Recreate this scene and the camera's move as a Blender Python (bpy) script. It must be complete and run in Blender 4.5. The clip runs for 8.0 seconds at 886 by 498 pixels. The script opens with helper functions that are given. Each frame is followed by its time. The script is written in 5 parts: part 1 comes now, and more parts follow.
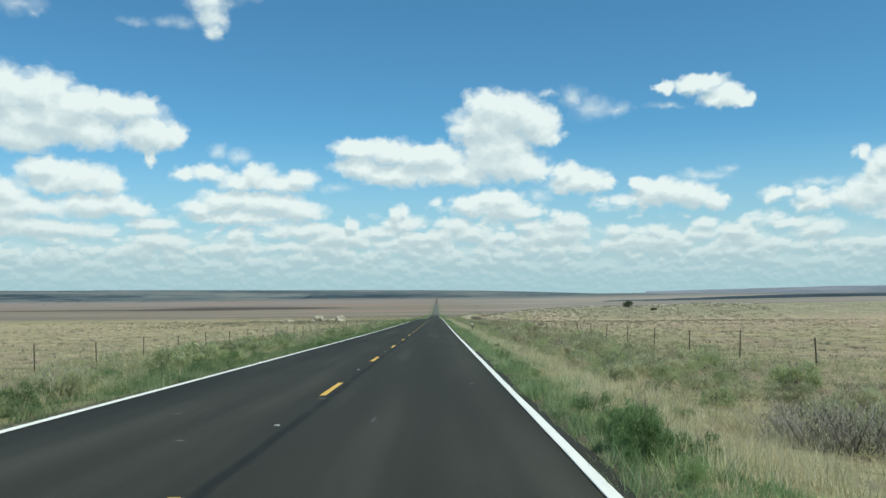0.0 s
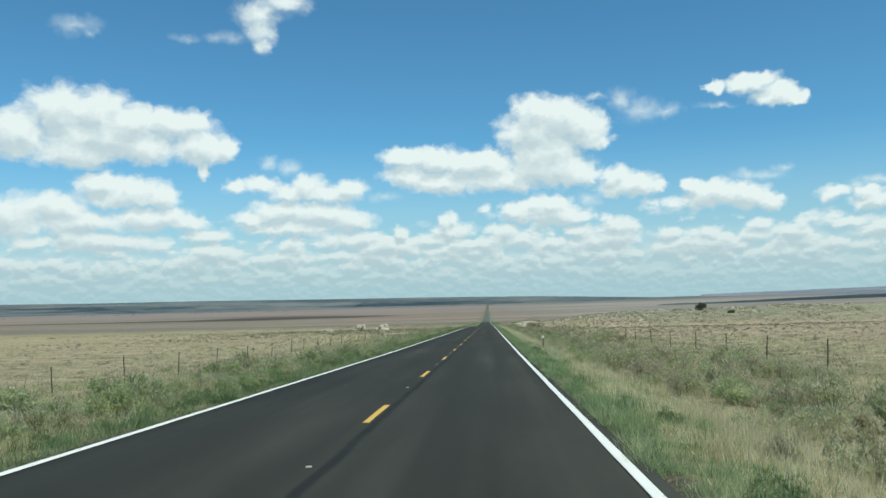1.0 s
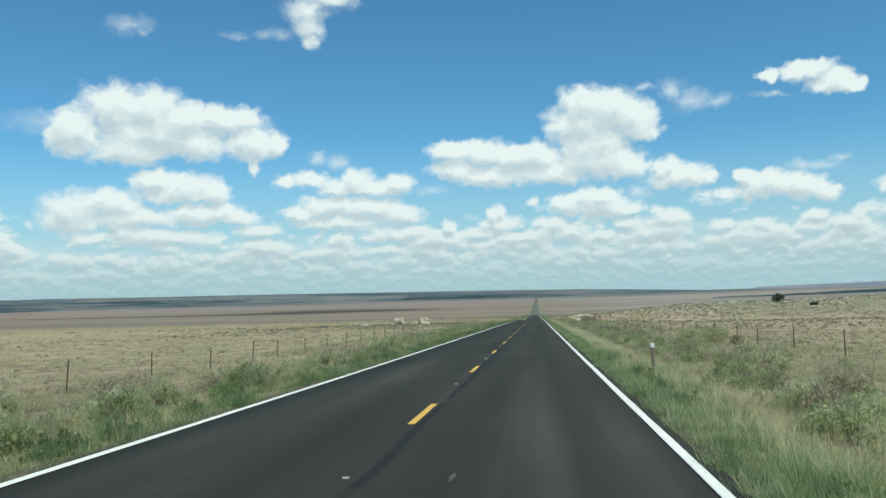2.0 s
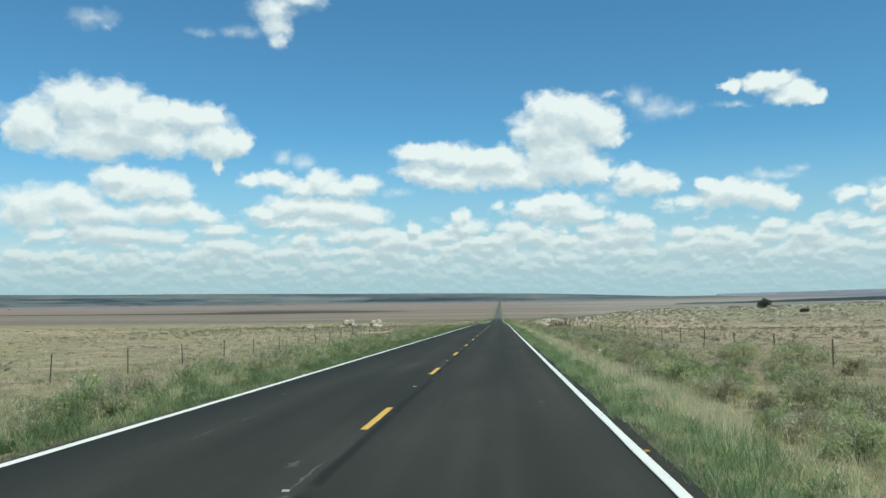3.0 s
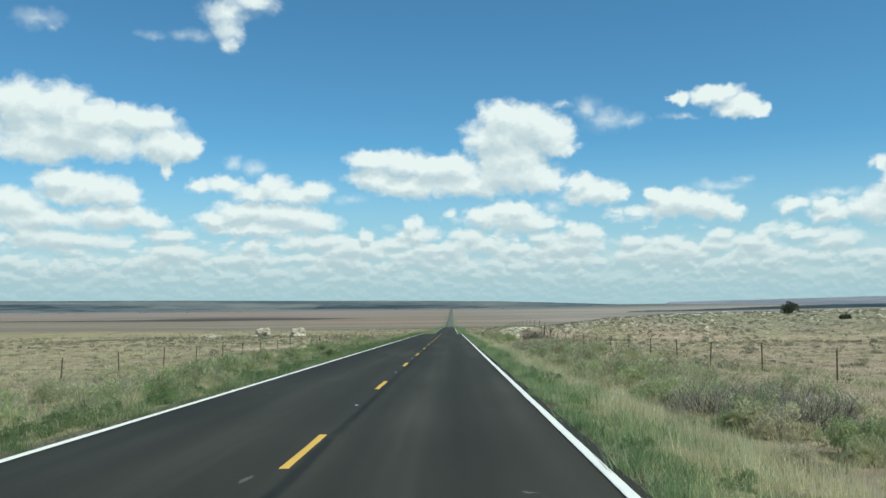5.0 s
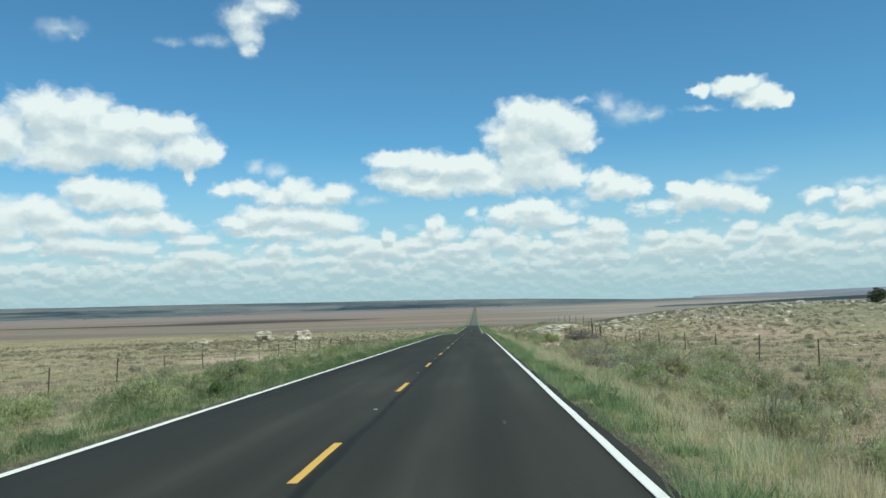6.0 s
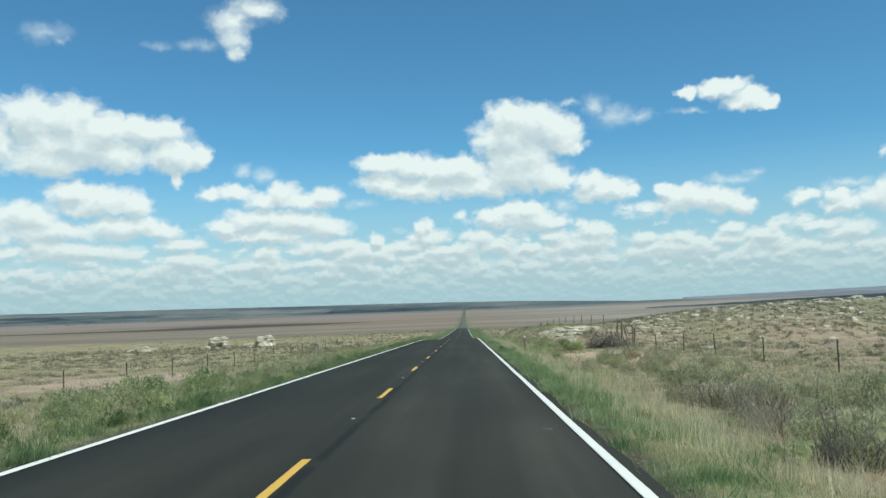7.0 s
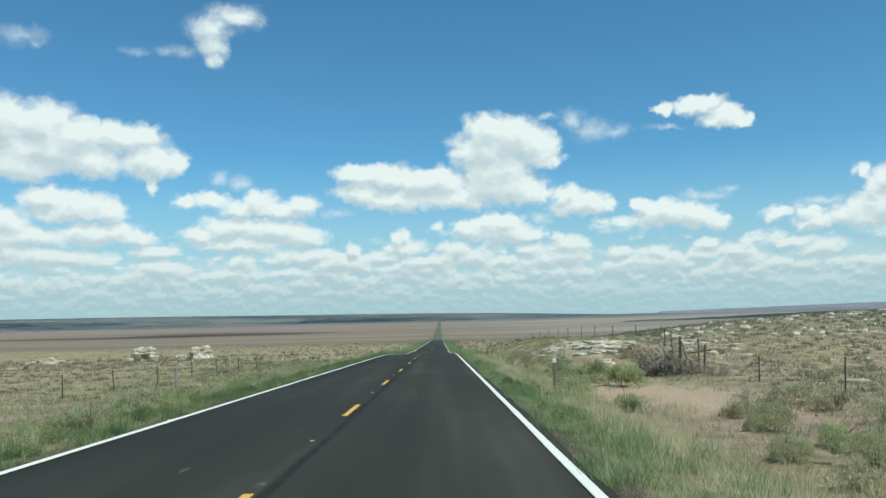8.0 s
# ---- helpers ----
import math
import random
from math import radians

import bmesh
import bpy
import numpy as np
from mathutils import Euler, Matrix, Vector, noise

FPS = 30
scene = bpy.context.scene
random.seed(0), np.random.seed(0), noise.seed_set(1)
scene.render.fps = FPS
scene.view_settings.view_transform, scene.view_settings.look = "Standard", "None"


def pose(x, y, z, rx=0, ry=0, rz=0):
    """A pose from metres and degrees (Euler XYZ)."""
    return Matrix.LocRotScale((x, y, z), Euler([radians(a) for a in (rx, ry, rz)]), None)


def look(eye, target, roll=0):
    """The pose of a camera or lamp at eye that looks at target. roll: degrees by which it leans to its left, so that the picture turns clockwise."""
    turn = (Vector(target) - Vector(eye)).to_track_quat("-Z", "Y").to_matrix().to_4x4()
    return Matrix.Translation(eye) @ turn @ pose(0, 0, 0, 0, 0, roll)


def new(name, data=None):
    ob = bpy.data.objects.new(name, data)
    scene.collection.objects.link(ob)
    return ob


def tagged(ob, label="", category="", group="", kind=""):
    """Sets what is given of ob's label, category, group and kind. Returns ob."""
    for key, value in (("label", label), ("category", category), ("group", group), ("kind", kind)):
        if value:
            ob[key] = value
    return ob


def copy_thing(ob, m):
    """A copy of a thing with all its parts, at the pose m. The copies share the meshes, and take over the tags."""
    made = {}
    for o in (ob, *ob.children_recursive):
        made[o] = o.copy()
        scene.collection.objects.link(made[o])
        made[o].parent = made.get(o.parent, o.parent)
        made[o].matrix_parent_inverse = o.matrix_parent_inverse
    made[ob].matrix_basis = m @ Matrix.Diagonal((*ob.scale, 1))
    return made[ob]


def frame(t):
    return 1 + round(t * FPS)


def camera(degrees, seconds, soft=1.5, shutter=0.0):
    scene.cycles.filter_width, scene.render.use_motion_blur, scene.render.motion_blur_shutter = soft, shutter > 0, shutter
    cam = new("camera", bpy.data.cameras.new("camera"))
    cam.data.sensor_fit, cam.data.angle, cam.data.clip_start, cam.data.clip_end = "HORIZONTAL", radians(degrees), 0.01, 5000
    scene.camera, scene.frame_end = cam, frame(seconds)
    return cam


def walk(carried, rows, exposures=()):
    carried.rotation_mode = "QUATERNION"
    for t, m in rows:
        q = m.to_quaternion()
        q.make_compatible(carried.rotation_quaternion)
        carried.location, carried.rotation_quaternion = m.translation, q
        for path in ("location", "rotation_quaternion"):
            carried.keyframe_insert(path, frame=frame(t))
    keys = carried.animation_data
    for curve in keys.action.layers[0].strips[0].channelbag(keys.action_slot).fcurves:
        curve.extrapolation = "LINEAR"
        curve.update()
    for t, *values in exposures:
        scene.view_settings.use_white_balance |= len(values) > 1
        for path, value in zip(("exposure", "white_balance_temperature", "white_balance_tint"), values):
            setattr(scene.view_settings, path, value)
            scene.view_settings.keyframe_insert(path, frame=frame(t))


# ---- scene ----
SOFT = 1.5
FOV = 55.058
GRADE = 0.02766
DASH0 = 16.92

# the drive along the road
cam = camera(FOV, 8.0, soft=SOFT)
walk(cam, [
    (0.0, pose(2.214, 0.566, 1.680, 92.750, 0.520, -0.374)),
    (0.5, pose(2.197, 13.733, 1.346, 92.400, 0.270, -0.016)),
    (1.0, pose(2.134, 26.812, 1.038, 93.265, 1.452, 3.023)),
    (1.5, pose(2.067, 39.682, 0.685, 93.116, 1.833, 6.065)),
    (1.7, pose(2.010, 44.697, 0.513, 92.932, 1.712, 6.433)),
    (2.8, pose(2.083, 72.729, -0.346, 92.906, 0.745, 4.529)),
    (3.0, pose(2.031, 77.543, -0.512, 93.033, 0.684, 3.830)),
    (3.5, pose(1.999, 90.652, -0.937, 92.311, 0.672, 2.123)),
    (4.0, pose(2.036, 103.415, -1.230, 93.483, 0.804, 0.538)),
    (4.5, pose(1.980, 116.022, -1.644, 93.368, 0.434, -0.487)),
    (5.0, pose(1.958, 128.898, -1.925, 93.515, 0.498, 0.590)),
    (5.2, pose(1.951, 133.798, -2.059, 93.560, 0.943, 1.505)),
    (6.3, pose(2.013, 161.866, -2.878, 93.301, 1.744, 2.130)),
    (6.5, pose(2.011, 166.973, -3.054, 92.972, 1.809, 2.045)),
    (7.0, pose(2.051, 179.880, -3.382, 93.654, 2.073, 1.440)),
    (7.5, pose(2.037, 192.831, -3.816, 94.261, 1.962, 0.678)),
    (8.0, pose(2.092, 205.720, -4.067, 94.361, 1.308, -0.205)),
], [(0.0, 0.0, 6320, -2.0), (8.0, 0.0, 6320, -2.0)])

# ---- sky, clouds and sun ----
SUN_AZ, SUN_EL = 128.0, 58.0   # clockwise from +y, above the horizon
sun = new("sun", bpy.data.lights.new("sun", "SUN"))
sun.data.energy, sun.data.angle, sun.data.color = 4.8, radians(0.53), (1.0, 0.965, 0.89)
sun.matrix_world = look((0, 0, 0), (-math.sin(radians(SUN_AZ)) * math.cos(radians(SUN_EL)),
                                    -math.cos(radians(SUN_AZ)) * math.cos(radians(SUN_EL)), -math.sin(radians(SUN_EL))))
scene.view_settings.exposure = 0.0


def put(nt, kind, *pairs):
    """A node of that kind; pairs of socket and value or link."""
    n = nt.nodes.new(kind)
    for key, value in pairs:
        if isinstance(value, bpy.types.NodeSocket):
            nt.links.new(value, n.inputs[key])
        else:
            n.inputs[key].default_value = value
    return n


def maths(nt, op, a, b=0.0, c=0.0):
    n = nt.nodes.new("ShaderNodeMath")
    n.operation = op
    for i, v in enumerate((a, b, c)):
        if isinstance(v, bpy.types.NodeSocket):
            nt.links.new(v, n.inputs[i])
        else:
            n.inputs[i].default_value = v
    return n.outputs[0]


def vmath(nt, op, a, b=(0, 0, 0), c=(0, 0, 0)):
    n = nt.nodes.new("ShaderNodeVectorMath")
    n.operation = op
    for i, v in enumerate((a, b, c)):
        if isinstance(v, bpy.types.NodeSocket):
            nt.links.new(v, n.inputs[i])
        else:
            n.inputs[i].default_value = v
    return n.outputs["Value"] if op == "LENGTH" else n.outputs[0]


def ramp01(nt, v, lo, hi, to_lo=0.0, to_hi=1.0, smooth=True):
    n = put(nt, "ShaderNodeMapRange", ("Value", v), ("From Min", lo), ("From Max", hi), ("To Min", to_lo), ("To Max", to_hi))
    n.interpolation_type = "SMOOTHSTEP" if smooth else "LINEAR"
    return n.outputs[0]


def mixed(nt, fac, a, b):
    n = nt.nodes.new("ShaderNodeMix")
    n.data_type = "RGBA"
    for key, v in ((0, fac), (6, a), (7, b)):
        if isinstance(v, bpy.types.NodeSocket):
            nt.links.new(v, n.inputs[key])
        else:
            n.inputs[key].default_value = (*v, 1) if isinstance(v, tuple) and len(v) == 3 else v
    return n.outputs[2]


def fbm(nt, vec, scale, detail=4.0, rough=0.55, out="Fac"):
    return put(nt, "ShaderNodeTexNoise", ("Vector", vec), ("Scale", scale), ("Detail", detail), ("Roughness", rough)).outputs[out]


# cumulus: lobes as (azimuth, elevation, half width, half height) in degrees, cloud by cloud
CLOUDS = {}


def cloud(name, weight, *lobes):
    CLOUDS[name] = (weight, lobes)


cloud("left_bank", 1.0, (-27.3, 12.0, 2.2, 1.5), (-24.8, 11.7, 2.0, 1.6), (-23.0, 11.4, 1.8, 1.2), (-20.5, 11.4, 2.6, 1.1), (-26.3, 9.4, 2.9, 1.1), (-22.6, 9.8, 2.5, 1.0), (-18.7, 10.0, 2.1, 1.1), (-17.3, 10.0, 0.9, 0.8), (-18.8, 8.6, 0.4, 0.6), (-24.4, 10.5, 4.3, 1.2), (-29.7, 10.4, 1.8, 1.6))
cloud("left_low", 1.0, (-25.0, 7.5, 1.6, 0.8), (-22.9, 7.1, 2.0, 1.0), (-21.3, 6.7, 1.5, 0.8), (-23.4, 6.7, 3.0, 0.6))
cloud("left_far", 0.9, (-27.5, 6.0, 1.9, 0.9), (-26.3, 5.2, 3.5, 0.7), (-21.8, 5.4, 2.7, 0.8), (-19.7, 5.2, 1.4, 0.5), (-29.9, 5.5, 2.1, 1.5), (-24.5, 3.9, 4.2, 0.6), (-18.6, 4.3, 1.8, 0.6))
cloud("top_wisp", 0.5, (-13.4, 19.2, 2.0, 0.8), (-14.9, 18.4, 1.8, 0.9), (-15.0, 17.4, 1.1, 0.9), (-14.7, 16.5, 0.7, 0.5))
cloud("low_puffs", 0.85, (-16.6, 7.5, 1.1, 0.5), (-14.8, 7.7, 1.1, 0.6), (-11.9, 7.6, 1.3, 0.8), (-13.0, 7.1, 1.8, 0.6), (-9.1, 7.4, 1.3, 0.5), (-10.8, 7.0, 2.6, 0.6))
cloud("low_bank", 1.0, (-13.8, 6.0, 2.0, 0.7), (-11.2, 5.7, 2.6, 0.9), (-9.0, 5.3, 1.7, 0.8), (-15.6, 5.4, 1.4, 0.5), (-13.4, 4.8, 3.3, 0.5), (-14.1, 5.6, 1.1, 0.5), (-8.6, 4.0, 2.2, 0.6))
cloud("tower", 1.0, (3.5, 12.1, 1.8, 1.2), (5.2, 11.6, 1.9, 1.4), (6.7, 10.9, 1.7, 1.2), (3.3, 10.8, 2.4, 1.3), (4.0, 9.5, 2.8, 1.3), (7.3, 10.1, 1.5, 0.7), (4.0, 8.4, 3.4, 1.2), (6.3, 7.9, 1.7, 0.9))
cloud("wing", 1.0, (-5.5, 9.3, 1.7, 0.8), (-3.2, 9.2, 2.3, 0.9), (-1.3, 8.8, 1.9, 0.9), (-5.2, 8.2, 1.9, 0.7), (-2.9, 7.7, 2.7, 0.8), (0.2, 8.8, 2.3, 1.0), (1.3, 7.7, 3.1, 0.9))
cloud("east_puff", 0.95, (8.7, 7.7, 1.3, 0.7), (10.2, 7.1, 1.5, 0.8), (9.3, 6.9, 2.0, 0.7), (11.3, 6.8, 0.7, 0.4))
cloud("base_puff", 1.1, (4.2, 6.0, 1.7, 0.8), (2.4, 5.6, 1.5, 0.7), (4.7, 5.3, 2.3, 0.8), (5.9, 5.1, 1.3, 0.5))
cloud("high_east", 1.0, (17.9, 12.9, 1.4, 0.6), (17.1, 12.8, 1.2, 0.6), (19.1, 12.2, 1.4, 0.6), (20.3, 11.7, 0.8, 0.5), (15.1, 12.9, 0.8, 0.4), (18.8, 11.8, 1.4, 0.5))
cloud("east_bar", 1.05, (13.5, 6.8, 0.8, 0.5), (15.1, 6.3, 1.9, 0.8), (16.8, 6.0, 1.7, 0.8), (18.2, 5.5, 1.0, 0.6), (14.4, 6.0, 1.6, 0.7))
cloud("east_bank", 0.9, (21.9, 5.7, 1.1, 0.5), (23.7, 5.7, 0.9, 0.4), (24.1, 5.1, 1.4, 0.6), (26.0, 5.5, 1.4, 0.7), (26.8, 5.3, 1.2, 0.9), (27.9, 5.7, 1.7, 1.3), (29.3, 4.6, 2.0, 1.0))
cloud("east_edge", 0.8, (27.0, 8.0, 0.5, 0.6), (27.5, 7.0, 0.8, 0.7), (28.4, 7.4, 1.2, 1.0))
cloud("small_mid", 0.95, (-2.5, 5.1, 0.8, 0.6), (-2.2, 4.4, 1.5, 0.7), (-5.8, 4.3, 0.7, 0.5), (1.3, 4.3, 1.5, 0.6), (2.4, 3.7, 1.7, 0.6), (4.3, 3.4, 1.5, 0.5), (8.8, 4.4, 1.6, 0.6), (8.5, 3.7, 2.2, 0.7), (-1.0, 3.0, 1.9, 0.5), (6.2, 4.0, 1.1, 0.5))
cloud("mid_field", 0.8, (12.1, 3.8, 1.3, 0.5), (14.7, 3.7, 1.2, 0.5), (13.2, 2.9, 1.8, 0.5), (17.1, 3.4, 1.4, 0.6), (19.5, 3.6, 1.7, 0.5), (20.2, 3.0, 1.3, 0.5), (22.5, 4.0, 1.9, 0.4), (24.4, 3.5, 1.9, 0.6), (17.5, 4.1, 1.0, 0.4), (21.8, 2.8, 1.6, 0.4))
cloud("thin_tower", 0.26, (9.2, 12.5, 1.0, 0.7), (10.5, 11.7, 1.3, 0.7), (12.2, 11.6, 1.3, 0.4), (7.5, 12.7, 0.6, 0.3))
cloud("thin_left", 0.24, (-14.5, 9.1, 0.5, 0.4), (-13.2, 8.7, 1.1, 0.5))
cloud("thin_west", 0.2, (-26.4, 17.0, 1.4, 0.5), (-25.5, 16.6, 0.6, 0.3), (-31.0, 10.8, 3.0, 0.7))
cloud("thin_top", 0.18, (-6.7, 6.9, 1.1, 0.3), (-16.8, 16.9, 1.3, 0.4), (-19.7, 16.7, 0.8, 0.3), (-17.7, 16.8, 0.9, 0.3))
cloud("thin_east", 0.24, (17.9, 7.1, 1.5, 0.4), (19.0, 7.5, 0.7, 0.3), (16.9, 7.1, 1.0, 0.4), (11.1, 5.3, 0.8, 0.3), (24.5, 6.3, 1.6, 0.3), (15.3, 11.7, 1.1, 0.2), (7.0, 6.2, 0.9, 0.5))


def cloud_group():
    """Cloud thickness for a direction given as (azimuth, elevation, 0) in degrees."""
    g = bpy.data.node_groups.new("cloud_thickness", "ShaderNodeTree")
    g.interface.new_socket("Direction", in_out="INPUT", socket_type="NodeSocketVector")
    g.interface.new_socket("Thickness", in_out="OUTPUT", socket_type="NodeSocketFloat")
    p = g.nodes.new("NodeGroupInput").outputs[0]
    big = vmath(g, "SUBTRACT", fbm(g, p, 0.55, 2.0, 0.5, "Color"), (0.5, 0.5, 0.5))
    fine = vmath(g, "SUBTRACT", fbm(g, p, 1.7, 2.2, 0.45, "Color"), (0.5, 0.5, 0.5))
    q = vmath(g, "MULTIPLY_ADD", big, (1.3, 0.8, 0), p)
    q = vmath(g, "MULTIPLY_ADD", fine, (0.9, 0.62, 0), q)
    bulge = None
    for scale, share in ((0.62, 0.20), (1.4, 0.17), (3.0, 0.09)):
        cell = put(g, "ShaderNodeTexVoronoi", ("Vector", vmath(g, "MULTIPLY", q, (0.8, 1.15, 0))), ("Scale", scale))
        cell.voronoi_dimensions = "2D"
        one = maths(g, "MULTIPLY_ADD", cell.outputs["Distance"], share, -0.42 * share)
        bulge = one if bulge is None else maths(g, "ADD", bulge, one)
    total = -1.0
    for weight, lobes in CLOUDS.values():
        best = None
        for az, el, w, h in lobes:
            d = vmath(g, "LENGTH", vmath(g, "MULTIPLY_ADD", q, (0.87 / w, 0.84 / h, 0), (-0.87 * az / w, -0.84 * (el * 1.01 + 0.02) / h, 0)))
            best = d if best is None else maths(g, "SMOOTH_MIN", best, d, 0.35)
        total = maths(g, "MAXIMUM", total, maths(g, "MULTIPLY_ADD", maths(g, "ADD", best, bulge), -weight, weight))
    # the field of small clouds that fills the sky towards the horizon
    part_ = g.nodes.new("ShaderNodeSeparateXYZ")
    g.links.new(p, part_.inputs[0])
    az, el = part_.outputs[0], part_.outputs[1]
    deep = maths(g, "MULTIPLY", maths(g, "LOGARITHM", maths(g, "ADD", maths(g, "MAXIMUM", el, 0.0), 1.0), 2.718), 4.4)

    def puffs(across, shift):
        """Heaped small clouds, narrower the lower they stand."""
        at = g.nodes.new("ShaderNodeCombineXYZ")
        g.links.new(maths(g, "MULTIPLY_ADD", az, across, shift), at.inputs[0])
        g.links.new(deep, at.inputs[1])
        stir = vmath(g, "SUBTRACT", fbm(g, at.outputs[0], 1.5, 3.0, 0.55, "Color"), (0.5, 0.5, 0.5))
        place = vmath(g, "MULTIPLY_ADD", stir, (1.1, 0.75, 0), at.outputs[0])
        out = maths(g, "MULTIPLY_ADD", fbm(g, at.outputs[0], 0.55, 4.0, 0.5), 0.95, 0.025)
        for scale, share in ((0.8, 0.40), (1.9, 0.16)):
            cell = put(g, "ShaderNodeTexVoronoi", ("Vector", place), ("Scale", scale))
            cell.voronoi_dimensions = "2D"
            out = maths(g, "ADD", out, maths(g, "MULTIPLY_ADD", cell.outputs["Distance"], -share, 0.43 * share))
        return out

    def crossed(a, b, lo, hi):
        k = ramp01(g, el, lo, hi)
        return maths(g, "ADD", maths(g, "MULTIPLY", a, maths(g, "SUBTRACT", 1.0, k)), maths(g, "MULTIPLY", b, k))

    field = crossed(crossed(puffs(1.6, 3.1), puffs(0.85, 8.3), 0.9, 1.7), puffs(0.44, 0.0), 2.2, 3.6)
    cover = put(g, "ShaderNodeFloatCurve", ("Value", maths(g, "DIVIDE", el, 90.0)))
    curve = cover.mapping.curves[0]
    for x, y in ((0.018, 0.70), (0.034, 0.65), (0.048, 0.53), (0.060, 0.42), (0.078, 0.26), (0.11, 0.12), (0.3, 0.12)):
        curve.points.new(x, y)
    curve.points[0].location, curve.points[-1].location = (0, 0.70), (1, 0.3)
    cover.mapping.update()
    # away from the road's heading the broken cumulus goes on overhead
    side = ramp01(g, maths(g, "ABSOLUTE", az), 30, 50, 0.0, 0.3)
    bank = maths(g, "SUBTRACT", field, maths(g, "SUBTRACT", 1.0, maths(g, "ADD", cover.outputs[0], side)))
    total = maths(g, "MAXIMUM", total, maths(g, "MULTIPLY", bank, 2.7))
    end = g.nodes.new("NodeGroupOutput")
    g.links.new(total, end.inputs[0])
    return g


def make_world():
    w = bpy.data.worlds.new("sky")
    scene.world = w
    w.use_nodes = True
    nt = w.node_tree
    sky = nt.nodes.new("ShaderNodeTexSky")
    sky.sky_type, sky.sun_disc = "NISHITA", False
    sky.sun_elevation, sky.sun_rotation = radians(SUN_EL), radians(SUN_AZ)
    sky.altitude, sky.air_density, sky.dust_density, sky.ozone_density = 1700, 1.0, 0.6, 1.2
    d = nt.nodes.new("ShaderNodeTexCoord").outputs["Generated"]
    s = nt.nodes.new("ShaderNodeSeparateXYZ")
    nt.links.new(d, s.inputs[0])
    az = maths(nt, "MULTIPLY", maths(nt, "ARCTAN2", s.outputs[0], s.outputs[1]), 180 / math.pi)
    el = maths(nt, "MULTIPLY", maths(nt, "ARCSINE", s.outputs[2]), 180 / math.pi)
    c = nt.nodes.new("ShaderNodeCombineXYZ")
    nt.links.new(az, c.inputs[0])
    nt.links.new(el, c.inputs[1])
    group = cloud_group()

    lift = nt.nodes.new("ShaderNodeCombineXYZ")
    rise = maths(nt, "MULTIPLY_ADD", maths(nt, "MINIMUM", el, 9.0), 0.085, 0.13)
    nt.links.new(maths(nt, "MULTIPLY", rise, 0.3), lift.inputs[0])
    nt.links.new(rise, lift.inputs[1])

    def thickness(offset):
        n = nt.nodes.new("ShaderNodeGroup")
        n.node_tree = group
        nt.links.new(vmath(nt, "ADD", c.outputs[0], offset), n.inputs[0])
        return n.outputs[0]

    here, above = thickness((0, 0, 0)), thickness(lift.outputs[0])
    density = ramp01(nt, here, -0.06, 0.48)
    # towards the horizon the heaps stand one behind the other
    density = maths(nt, "MAXIMUM", density, ramp01(nt, el, 4.8, 1.6, 0.0, 0.7))
    # tops stand in the sun, bellies in the shade of what lies above them
    shade = ramp01(nt, above, 0.0, 0.8, 0.0, 0.55)
    under = maths(nt, "MULTIPLY_ADD", maths(nt, "SUBTRACT", above, here), 1.0, 0.16)
    shade = maths(nt, "ADD", shade, maths(nt, "MINIMUM", maths(nt, "MAXIMUM", under, -0.35), 0.6))
    puff = fbm(nt, c.outputs[0], 1.2, 3.0, 0.5)
    shade = maths(nt, "ADD", shade, maths(nt, "MULTIPLY", maths(nt, "SUBTRACT", puff, 0.5), 0.35))
    lit = mixed(nt, ramp01(nt, shade, 0.0, 1.0, smooth=False), (8.55, 8.85, 9.05), (5.75, 6.55, 7.15))
    # low clouds fade into the thick air towards the horizon
    far = ramp01(nt, el, 6.5, 0.3, 0.0, 0.85)
    lit = mixed(nt, far, lit, mixed(nt, ramp01(nt, shade, -0.1, 0.9), (6.45, 7.25, 7.55), (4.6, 5.7, 6.3)))
    tint = vmath(nt, "MULTIPLY", sky.outputs[0], SKY_TINT)
    haze = ramp01(nt, el, 11.0, 0.0, 0.0, 0.9)
    air = mixed(nt, haze, tint, (4.35, 5.8, 6.65))
    bg = nt.nodes["Background"]
    murk = ramp01(nt, el, 3.4, 0.0, 0.0, 0.82)
    nt.links.new(mixed(nt, murk, mixed(nt, density, air, lit), (3.95, 5.6, 6.35)), bg.inputs[0])
    bg.inputs[1].default_value = 0.1


SKY_TINT = (0.64, 1.09, 1.25)
make_world()


# ---- materials ----
def material(name, rough=0.9, spec=0.2):
    m = bpy.data.materials.new(name)
    m.use_nodes = True
    b = m.node_tree.nodes["Principled BSDF"]
    b.inputs["Roughness"].default_value = rough
    b.inputs["Specular IOR Level"].default_value = spec
    return m, m.node_tree, b


def where(nt):
    return nt.nodes.new("ShaderNodeNewGeometry").outputs["Position"]


def bumped(nt, b, height, strength, distance):
    n = put(nt, "ShaderNodeBump", ("Height", height), ("Strength", strength), ("Distance", distance))
    nt.links.new(n.outputs[0], b.inputs["Normal"])


def colour_steps(nt, fac, *stops):
    n = put(nt, "ShaderNodeValToRGB", ("Fac", fac))
    e = n.color_ramp.elements
    while len(e) < len(stops):
        e.new(0.5)
    for item, (at, col) in zip(e, stops):
        item.position, item.color = at, (*col, 1)
    return n.outputs[0]


